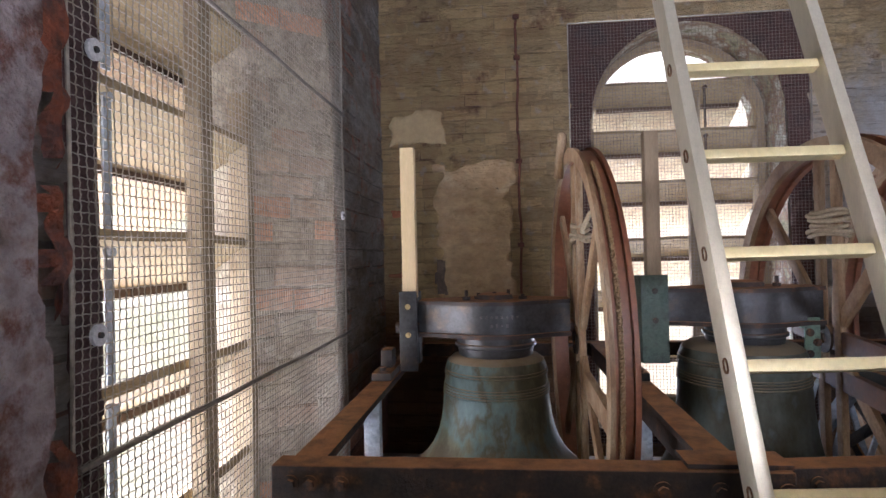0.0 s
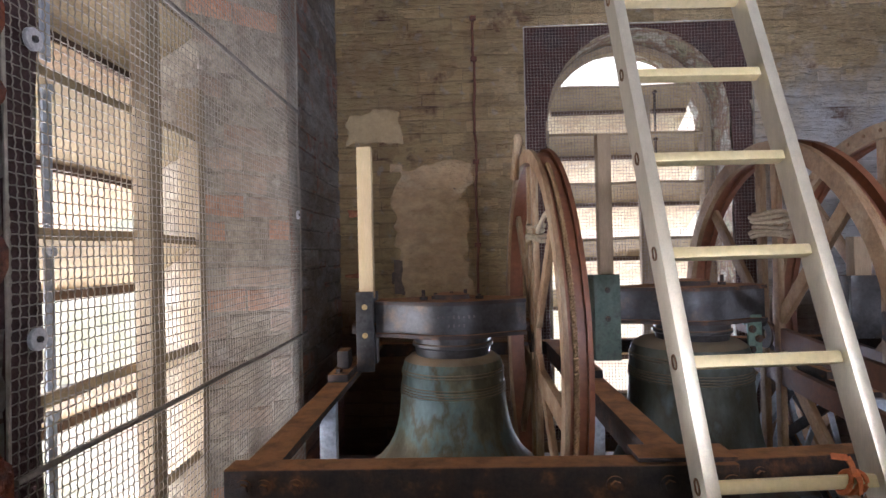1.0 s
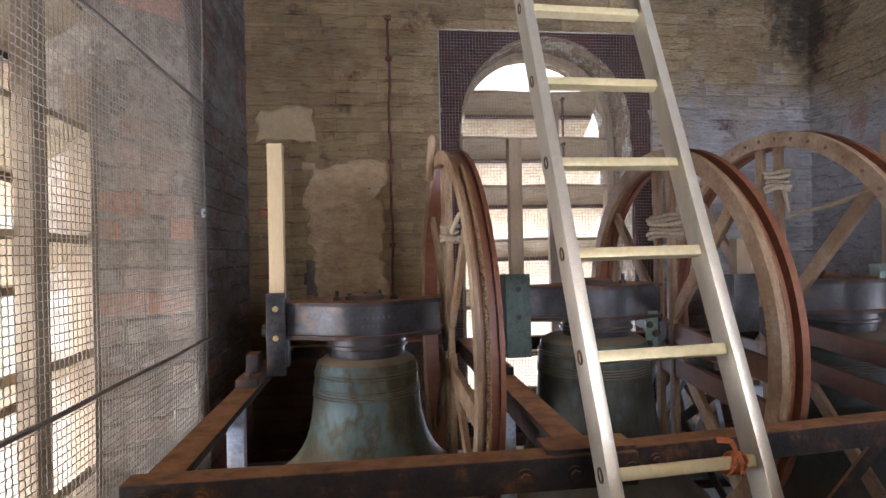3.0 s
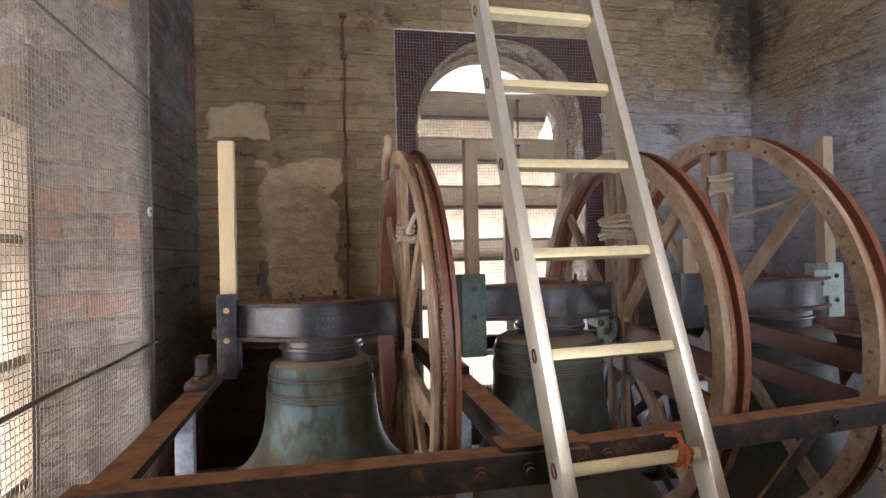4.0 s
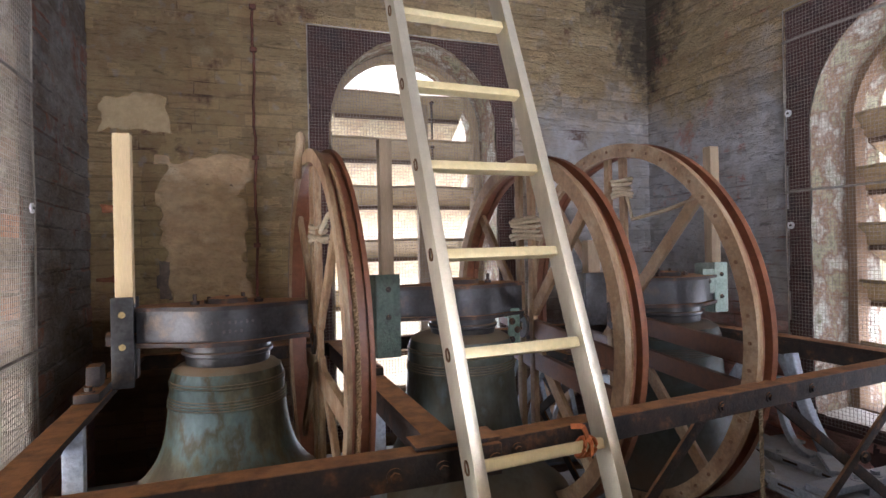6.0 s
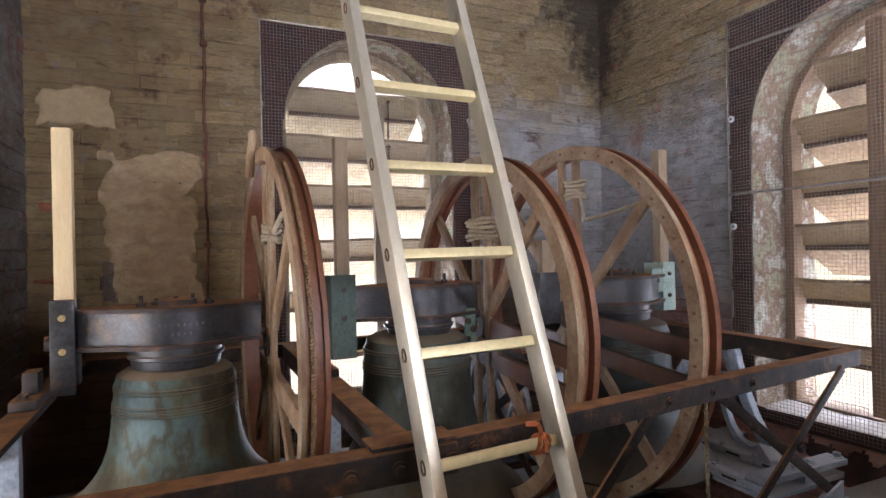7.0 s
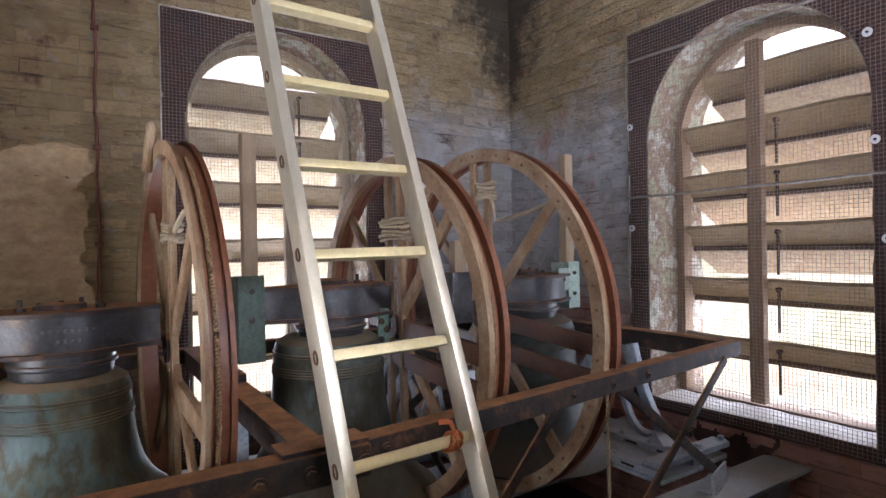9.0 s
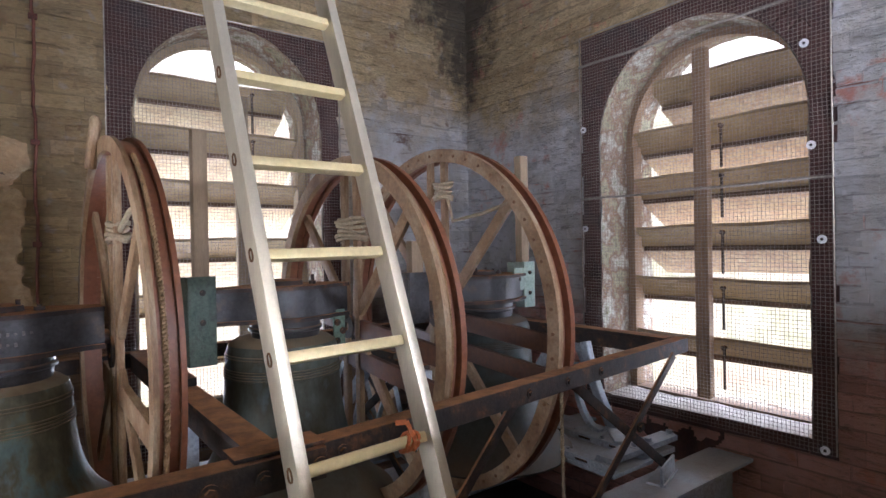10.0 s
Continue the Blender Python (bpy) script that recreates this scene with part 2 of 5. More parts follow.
M_SOOT = mat("sooty_mark", [(0.08, 0.062, 0.05), (0.20, 0.145, 0.10)], rough=0.95, scale=9, fine=60)
M_RUSTROD = mat("rusty_rod", [(0.07, 0.03, 0.02), (0.17, 0.06, 0.035), (0.10, 0.05, 0.035)], rough=0.85, scale=20, fine=120, metal=0.1)
M_IRON = mat("rusty_dusty_iron", [(0.014, 0.012, 0.011), (0.032, 0.024, 0.019), (0.05, 0.03, 0.02), (0.17, 0.075, 0.03)], rough=0.72, metal=0.1, scale=13, fine=90, bump=0.5, depth=0.006, dust=(0.40, 0.19, 0.075))
M_DARKIRON = mat("dark_cast_iron", [(0.028, 0.027, 0.026), (0.066, 0.065, 0.064), (0.042, 0.040, 0.038), (0.09, 0.064, 0.042)], rough=0.38, metal=0.5, scale=9, fine=70, bump=0.3, depth=0.004, dust=(0.26, 0.16, 0.09))
M_GREYPAINT = mat("blue_grey_painted_steel", [(0.26, 0.305, 0.36), (0.40, 0.45, 0.51), (0.23, 0.215, 0.20)], rough=0.5, metal=0.1, scale=6, fine=60, bump=0.25, dust=(0.30, 0.29, 0.28))
M_GREEN = mat("flaking_green_paint", [(0.045, 0.07, 0.055), (0.08, 0.11, 0.085), (0.05, 0.05, 0.045)], rough=0.6, metal=0.2, scale=18, fine=90, bump=0.4, dust=(0.25, 0.18, 0.11))
M_MIDGREEN = mat("mottled_green_paint", [(0.06, 0.10, 0.07), (0.16, 0.23, 0.17), (0.09, 0.085, 0.06)], rough=0.6, metal=0.1, scale=22, fine=90, bump=0.4)
M_PALEGREEN = mat("pale_green_paint", [(0.22, 0.30, 0.24), (0.32, 0.38, 0.32)], rough=0.6, scale=14, fine=80, bump=0.3)
M_BRONZE = mat("verdigris_bell_bronze", [(0.06, 0.05, 0.022), (0.105, 0.10, 0.05), (0.10, 0.145, 0.125), (0.075, 0.066, 0.03), (0.12, 0.17, 0.16)], rough=0.6, metal=0.25, scale=3.0, fine=40, bump=0.2, depth=0.004, stretch=(1, 1, 0.5), dust=(0.30, 0.21, 0.12), vary=0.2, spread=(0.40, 0.62))
M_BRONZE2 = mat("dark_bell_bronze", [(0.04, 0.04, 0.022), (0.085, 0.10, 0.08), (0.05, 0.045, 0.025), (0.11, 0.16, 0.165)], rough=0.5, metal=0.4, scale=3.2, fine=45, bump=0.2, depth=0.004, stretch=(1, 1, 0.55), dust=(0.26, 0.19, 0.11), vary=0.18)
M_BRONZE3 = mat("dark_teal_bell_bronze", [(0.025, 0.026, 0.02), (0.045, 0.058, 0.054), (0.032, 0.030, 0.02), (0.055, 0.078, 0.08)], rough=0.55, metal=0.3, scale=3.0, fine=45, bump=0.2, depth=0.004, dust=(0.15, 0.11, 0.075), vary=0.18)
M_BRASSY = mat("yellow_passivated_bolt", [(0.42, 0.30, 0.12), (0.55, 0.42, 0.20)], rough=0.45, metal=0.5, scale=30, fine=120, bump=0.1)
M_NEWWOOD = mat("fresh_sawn_pine", [(0.56, 0.42, 0.22), (0.62, 0.48, 0.27)], rough=0.7, scale=8, fine=50, bump=0.15, stretch=(9, 9, 0.7), vary=0.1)
M_OLDWOOD = mat("grey_brown_old_timber", [(0.21, 0.15, 0.088), (0.285, 0.21, 0.13)], rough=0.8, scale=6, fine=50, bump=0.25, stretch=(8, 8, 0.7), vary=0.2)
M_WHEEL = mat("weathered_wheel_timber", [(0.18, 0.095, 0.043), (0.30, 0.19, 0.10), (0.42, 0.32, 0.20)], rough=0.7, scale=4, fine=45, bump=0.3, stretch=(6, 1.4, 1.4), vary=0.22)
M_SOLE = mat("red_brown_wheel_sole", [(0.17, 0.06, 0.028), (0.25, 0.10, 0.045)], rough=0.5, scale=5, fine=45, bump=0.2, vary=0.2)
M_PLANK = mat("dark_stained_plank", [(0.065, 0.026, 0.013), (0.12, 0.05, 0.022), (0.085, 0.037, 0.02)], rough=0.6, scale=5, fine=45, bump=0.25, vary=0.25)
M_LOUVRE = mat("weathered_louvre_board", [(0.23, 0.17, 0.09), (0.36, 0.28, 0.16), (0.29, 0.215, 0.115)], rough=0.85, scale=4, fine=50, bump=0.3, stretch=(1.2, 1.2, 6), vary=0.22)
M_OUTER = mat("sun_bleached_outer_plank", [(0.44, 0.335, 0.18), (0.60, 0.50, 0.31), (0.50, 0.37, 0.22), (0.66, 0.58, 0.40)], rough=0.9, scale=7, fine=40, bump=0.5, depth=0.012, vary=0.3)
M_OUTER_BROWN = mat("brown_outer_plank", [(0.24, 0.165, 0.085), (0.36, 0.265, 0.145), (0.29, 0.19, 0.11), (0.42, 0.33, 0.20)], rough=0.9, scale=7, fine=40, bump=0.5, depth=0.012, vary=0.3)
M_BATTEN = mat("dark_louvre_batten", [(0.07, 0.04, 0.022), (0.13, 0.08, 0.045)], rough=0.85, scale=6, fine=50, bump=0.3)
M_FRAMEWOOD = mat("louvre_frame_timber", [(0.22, 0.165, 0.10), (0.33, 0.26, 0.165)], rough=0.85, scale=6, fine=55, bump=0.3, stretch=(7, 7, 1))
M_FRAME_BROWN = mat("red_brown_frame_timber", [(0.16, 0.095, 0.05), (0.25, 0.16, 0.088)], rough=0.85, scale=6, fine=55, bump=0.3, stretch=(7, 7, 1))
M_LOUVRE_BROWN = mat("brown_louvre_board", [(0.18, 0.125, 0.06), (0.29, 0.215, 0.11), (0.23, 0.16, 0.08)], rough=0.85, scale=4, fine=50, bump=0.3, stretch=(1.2, 1.2, 6), vary=0.25)
# west screen's wire lightened for its glint; the dim copy weaves the others
M_WIRE = mat("galvanised_wire", [(0.34, 0.30, 0.24), (0.52, 0.47, 0.39)], rough=0.42, metal=0.45, scale=10, fine=60, bump=0)
M_DULLWIRE = mat("dim_wire", [(0.17, 0.135, 0.11), (0.28, 0.24, 0.20)], rough=0.55, metal=0.3, scale=10, fine=60, bump=0)
M_STRIP = mat("galvanised_strip", [(0.20, 0.18, 0.15), (0.32, 0.29, 0.25)], rough=0.55, metal=0.5, scale=12, fine=70, bump=0.2)
M_ZINC = mat("bright_zinc_washer", [(0.74, 0.74, 0.76), (0.84, 0.84, 0.85)], rough=0.4, metal=0.15, scale=30, fine=150, bump=0.1)
M_ALU = mat("scuffed_aluminium", [(0.57, 0.515, 0.385), (0.68, 0.62, 0.475)], rough=0.42, metal=0.7, scale=5, fine=60, bump=0.08, stretch=(6, 6, 1), vary=0.08)
M_RUNG = mat("ridged_aluminium_rung", [(0.60, 0.49, 0.24), (0.68, 0.57, 0.32)], rough=0.5, metal=0.4, scale=8, fine=60, bump=0.1, vary=0.1)
M_SWAGE = mat("brown_grime", [(0.14, 0.07, 0.03), (0.24, 0.13, 0.06)], rough=0.8, scale=20, fine=90)
M_ROPE = mat("pale_hemp_rope", [(0.35, 0.275, 0.17), (0.47, 0.385, 0.26)], rough=0.9, scale=12, fine=110, bump=0.5, depth=0.003)
M_TANROPE = mat("tan_hemp_rope", [(0.27, 0.165, 0.075), (0.36, 0.235, 0.115)], rough=0.9, scale=10, fine=60, bump=0.1, depth=0.002, vary=0.1)
M_RAG = mat("orange_cloth_strip", [(0.50, 0.14, 0.04), (0.62, 0.20, 0.07)], rough=0.9, scale=14, fine=120, bump=0.4, depth=0.003)
# near-black boards: the shade of the pit is in their colour
M_BOARDS = mat("pit_shaded_floor_boards", [(0.015, 0.012, 0.01), (0.035, 0.028, 0.02)], rough=0.9, scale=4, fine=50, bump=0.3, stretch=(1, 6, 1))
M_CEIL = mat("dark_ceiling_boards", [(0.06, 0.045, 0.03), (0.12, 0.09, 0.06)], rough=0.9, scale=4, fine=50, bump=0.3, stretch=(6, 1, 1))
M_GROUND = mat("dry_grass_and_gravel", [(0.20, 0.20, 0.09), (0.40, 0.36, 0.26), (0.34, 0.22, 0.16)], rough=0.95, scale=0.12, fine=2.0, bump=0)
M_LETTER = mat("worn_cast_letter", [(0.09, 0.08, 0.072), (0.15, 0.13, 0.115)], rough=0.4, metal=0.4, scale=30, fine=90, bump=0)
M_CONCRETE = mat("pale_mortar_ledge", [(0.56, 0.52, 0.46), (0.72, 0.69, 0.64)], rough=0.95, scale=8, fine=60, bump=0.6, depth=0.012)

# ---------------------------------------------------------------- mesh tools


def box(bm, x0, x1, y0, y1, z0, z1, bev=0.0):
    vs = [bm.verts.new((x, y, z)) for x in (x0, x1) for y in (y0, y1) for z in (z0, z1)]
    fs = [bm.faces.new([vs[i] for i in q]) for q in ((0, 1, 3, 2), (4, 6, 7, 5), (0, 4, 5, 1), (2, 3, 7, 6), (0, 2, 6, 4), (1, 5, 7, 3))]
    if bev:
        es = list({e for f in fs for e in f.edges})
        bmesh.ops.bevel(bm, geom=es, offset=bev, segments=2, affect="EDGES", profile=0.6)


def bar(bm, p, q, w, h, side=(1, 0, 0), bev=0.0):
    """A straight bar of section w (along side) by h from p to q."""
    p, q = Vector(p), Vector(q)
    d = (q - p).normalized()
    s = Vector(side)
    s = (s - d * s.dot(d)).normalized()
    u = d.cross(s)
    vs = [bm.verts.new(c + s * (a * w / 2) + u * (b * h / 2)) for c in (p, q) for a, b in ((-1, -1), (1, -1), (1, 1), (-1, 1))]
    fs = [bm.faces.new([vs[i] for i in f]) for f in ((3, 2, 1, 0), (4, 5, 6, 7), (0, 1, 5, 4), (1, 2, 6, 5), (2, 3, 7, 6), (3, 0, 4, 7))]
    if bev:
        bmesh.ops.bevel(bm, geom=list({e for f in fs for e in f.edges}), offset=bev, segments=2, affect="EDGES", profile=0.6)


def tube(bm, pts, r, seg=8, closed=False):
    pts = [Vector(p) for p in pts]
    n = len(pts)
    rings = []
    ref = Vector((0.31, 0.17, 0.93))
    for i, p in enumerate(pts):
        a = pts[i - 1] if i or closed else p
        b = pts[(i + 1) % n] if i < n - 1 or closed else p
        d = (b - a).normalized()
        s = d.cross(ref)
        s = s.normalized() if s.length > 1e-4 else d.cross(Vector((1, 0, 0))).normalized()
        u = d.cross(s)
        rings.append([bm.verts.new(p + (s * math.cos(k * math.tau / seg) + u * math.sin(k * math.tau / seg)) * r) for k in range(seg)])
    for i in range(n if closed else n - 1):
        a, b = rings[i], rings[(i + 1) % n]
        for k in range(seg):
            bm.faces.new((a[k], a[(k + 1) % seg], b[(k + 1) % seg], b[k]))
    if not closed:
        bm.faces.new(rings[0][::-1])
        bm.faces.new(rings[-1])


def cyl(bm, p, q, r, seg=16):
    tube(bm, [p, q], r, seg)


def lathe(bm, cx, cy, profile, seg=64):
    rings = [[bm.verts.new((cx + r * math.cos(k * math.tau / seg), cy + r * math.sin(k * math.tau / seg), z)) for k in range(seg)] for r, z in profile]
    for a, b in zip(rings, rings[1:]):
        for k in range(seg):
            bm.faces.new((a[k], a[(k + 1) % seg], b[(k + 1) % seg], b[k]))
    return rings


def hoop(bm, c, r0, r1, x0, x1, seg=72, a0=0.0, a1=math.tau, wob=0.0):
    """A flat ring about the x axis through c, between radii r0 and r1 and x0 and x1."""
    full = abs(a1 - a0 - math.tau) < 1e-6
    rings = []
    for k in range(seg if full else seg + 1):
        a = a0 + (a1 - a0) * k / seg
        w = wob * math.sin(3 * a + 1) if wob else 0
        rings.append([bm.verts.new((x, c[1] + (r + w) * math.cos(a), c[2] + (r + w) * math.sin(a))) for x, r in ((x0, r0), (x1, r0), (x1, r1), (x0, r1))])
    n = len(rings)
    for i in range(n if full else n - 1):
        a, b = rings[i], rings[(i + 1) % n]
        for k in range(4):
            bm.faces.new((a[k], a[(k + 1) % 4], b[(k + 1) % 4], b[k]))
    if not full:
        bm.faces.new(rings[0][::-1])
        bm.faces.new(rings[-1])


def thing(name, at, label, category, group="", kind=""):
    """An Empty at the base of a thing."""
    e = new(name)
    e.empty_display_size = 0.1
    e.location = at
    e["at"] = list(at)
    return tagged(e, label, category, group, kind)


def finish(name, bm, material, smooth=True):
    bmesh.ops.recalc_face_normals(bm, faces=bm.faces)
    me = bpy.data.meshes.new(name)
    bm.to_mesh(me)
    bm.free()
    me.materials.append(material)
    if smooth:
        me.shade_smooth()
        me.set_sharp_from_angle(angle=radians(32))
    return me


def part(name, bm, material, parent, label="", smooth=True):
    """Links a bmesh, written in the place's own metres, as one mesh under a thing or a part."""
    ob = new(name, finish(name, bm, material, smooth))
    if parent is not None:
        ob.parent = parent
        if parent.data is None:
            ob.matrix_parent_inverse = Matrix.Translation(parent["at"]).inverted()
    return tagged(ob, label)


def solo(name, bm, material, label, category, kind="", group="", smooth=True):
    return tagged(part(name, bm, material, None, "", smooth), label, category, group, kind)


def B():
    return bmesh.new()


# ---------------------------------------------------------------- walls
WALLS = {}


def arch_half(o, z):
    """Half width of the opening o at height z; 0 above its crown."""
    u0, u1, sill, spring = o
    r = (u1 - u0) / 2
    if z < sill:
        return 0.0
    if z <= spring:
        return r
    return math.sqrt(max(0.0, r * r - (z - spring) ** 2))


def wall(name, place, u0, u1, z0, z1, o, material_face, label):
    """A wall THICK deep with one round-headed opening; place(u, z, d) gives the point d metres into the room from its face."""
    a, b, sill, spring = o
    r, c = (b - a) / 2, (a + b) / 2
    bm = B()
    n = 28
    us = [c - r * math.cos(math.pi * k / n) for k in range(n + 1)]
    tops = [spring + r * math.sin(math.pi * k / n) for k in range(n + 1)]

    def quad(p):
        bm.faces.new([bm.verts.new(place(*q)) for q in p])

    for d in (0.0, -THICK):
        quad([(u0, z0, d), (a, z0, d), (a, z1, d), (u0, z1, d)])
        quad([(b, z0, d), (u1, z0, d), (u1, z1, d), (b, z1, d)])
        quad([(a, z0, d), (b, z0, d), (b, sill, d), (a, sill, d)])
        for k in range(n):
            quad([(us[k], tops[k], d), (us[k + 1], tops[k + 1], d), (us[k + 1], z1, d), (us[k], z1, d)])
    T = -THICK
    for p, q in (((u0, z0), (u1, z0)), ((u1, z0), (u1, z1)), ((u1, z1), (u0, z1)), ((u0, z1), (u0, z0))):
        quad([(*p, 0), (*q, 0), (*q, T), (*p, T)])
    bmesh.ops.remove_doubles(bm, verts=bm.verts, dist=1e-5)
    w = solo(name, bm, material_face, label, "wall", "structure", smooth=False)
    # the lining of the opening, a rough whitewashed skin
    bm = B()
    rows = [(a, sill), (a, spring)] + list(zip(us, tops))[1:-1] + [(b, spring), (b, sill), (a, sill)]
    pts = []
    for (ua, za), (ub, zb) in zip(rows, rows[1:]):
        m = max(1, int(math.hypot(ub - ua, zb - za) / 0.06))
        pts += [(ua + (ub - ua) * k / m, za + (zb - za) * k / m) for k in range(m)]
    grid = []
    nd = 8
    for u, z in pts:
        line = []
        for k in range(nd + 1):
            d = -THICK * k / nd
            nz = noise.noise(Vector((u * 6, z * 6, d * 6 + len(WALLS) * 7))) * 0.018
            line.append(bm.verts.new(place(u + (c - u) * 0.012 + nz * 0.8, z + nz, d + 0.001)))
        grid.append(line)
    for i in range(len(grid)):
        for k in range(nd):
            p, q = grid[i], grid[(i + 1) % len(grid)]
            bm.faces.new((p[k], p[k + 1], q[k + 1], q[k]))
    part("opening_lining", bm, M_REVEAL, w, "uneven whitewashed masonry lining")
    WALLS[name] = (w, place, u0, u1, z0, z1, o)
    return w


place_n = lambda u, z, d: (u, YN - d, z)
place_s = lambda u, z, d: (u, YS + d, z)
place_w = lambda u, z, d: (XW + d, u, z)
place_e = lambda u, z, d: (XE - d, u, z)
O_N = (0.58, 1.79, EYE - 1.15, EYE + 0.853)
# the south opening is unseen; its place and size are set for the light
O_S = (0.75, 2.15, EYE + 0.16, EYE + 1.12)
O_W = (1.06, 2.70, EYE - 1.20, EYE + 0.72)
O_E = (1.159, 2.417, EYE - 1.01, EYE + 0.665)
wall("wall_north", place_n, XW - THICK, XE + THICK, -0.1, ROOF, O_N, M_BED_WARM, "warm unseen limewashed brick wall with an added louvred opening")
wall("wall_south", place_s, XW - THICK, XE + THICK, -0.1, ROOF, O_S, M_BED_WARM, "unseen limewashed brick wall with an added louvred opening")
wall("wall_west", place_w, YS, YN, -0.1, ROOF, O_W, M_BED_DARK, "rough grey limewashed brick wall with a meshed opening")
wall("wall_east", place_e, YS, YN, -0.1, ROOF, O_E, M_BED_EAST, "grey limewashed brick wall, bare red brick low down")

bm = B()
box(bm, XW - THICK, XE + THICK, YS - THICK, YN + THICK, -0.3, -0.102)
floor = solo("floor", bm, M_BOARDS, "dusty bell chamber floor, near-black for the pit's shade under the frame", "floor", "structure")
bm = B()
box(bm, XW - THICK, XE + THICK, YS - THICK, YN + THICK, ROOF + 0.002, ROOF + 0.12)
for k in range(9):
    y = YS + 0.25 + k * 0.53
    box(bm, XW + 0.01, XE - 0.01, y, y + 0.09, ROOF - 0.16, ROOF, 0.006)
solo("ceiling", bm, M_CEIL, "dark timber ceiling with exposed joists", "ceiling", "structure")
bm = B()
s = 1500.0
vs = [bm.verts.new((x * s, y * s, -9.0)) for x, y in ((-1, -1), (1, -1), (1, 1), (-1, 1))]
bm.faces.new(vs)
solo("ground", bm, M_GROUND, "sunlit grass and gravel far below the tower", "ground", "structure")

# backdrop ring that glows by itself, sunlight and white sky in its emission
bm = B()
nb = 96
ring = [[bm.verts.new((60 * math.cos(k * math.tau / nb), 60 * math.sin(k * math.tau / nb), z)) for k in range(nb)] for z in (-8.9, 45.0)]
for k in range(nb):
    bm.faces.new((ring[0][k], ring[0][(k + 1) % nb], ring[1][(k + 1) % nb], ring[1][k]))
M_FAR = mat("glowing_distance", [(0.58, 0.42, 0.34), (0.72, 0.62, 0.48), (0.46, 0.45, 0.30), (0.80, 0.74, 0.64)], rough=1.0, scale=0.14, fine=1.2, bump=0, vary=0.2)
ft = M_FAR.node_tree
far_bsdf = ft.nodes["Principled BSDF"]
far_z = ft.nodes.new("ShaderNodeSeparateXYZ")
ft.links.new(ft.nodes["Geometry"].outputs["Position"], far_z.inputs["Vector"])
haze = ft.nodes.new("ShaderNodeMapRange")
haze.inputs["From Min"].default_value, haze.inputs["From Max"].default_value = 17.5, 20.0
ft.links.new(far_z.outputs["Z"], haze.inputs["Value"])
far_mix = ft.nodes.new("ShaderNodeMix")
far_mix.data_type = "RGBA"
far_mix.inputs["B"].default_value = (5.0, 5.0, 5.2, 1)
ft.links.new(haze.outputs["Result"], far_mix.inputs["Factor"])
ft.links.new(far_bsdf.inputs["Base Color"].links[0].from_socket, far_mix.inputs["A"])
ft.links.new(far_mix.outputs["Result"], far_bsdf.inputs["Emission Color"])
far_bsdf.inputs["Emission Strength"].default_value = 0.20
solo("backdrop", bm, M_FAR, "glowing backdrop of hazy sunlit distance under a white sky", "backdrop", "structure")

# ---------------------------------------------------------------- louvred windows


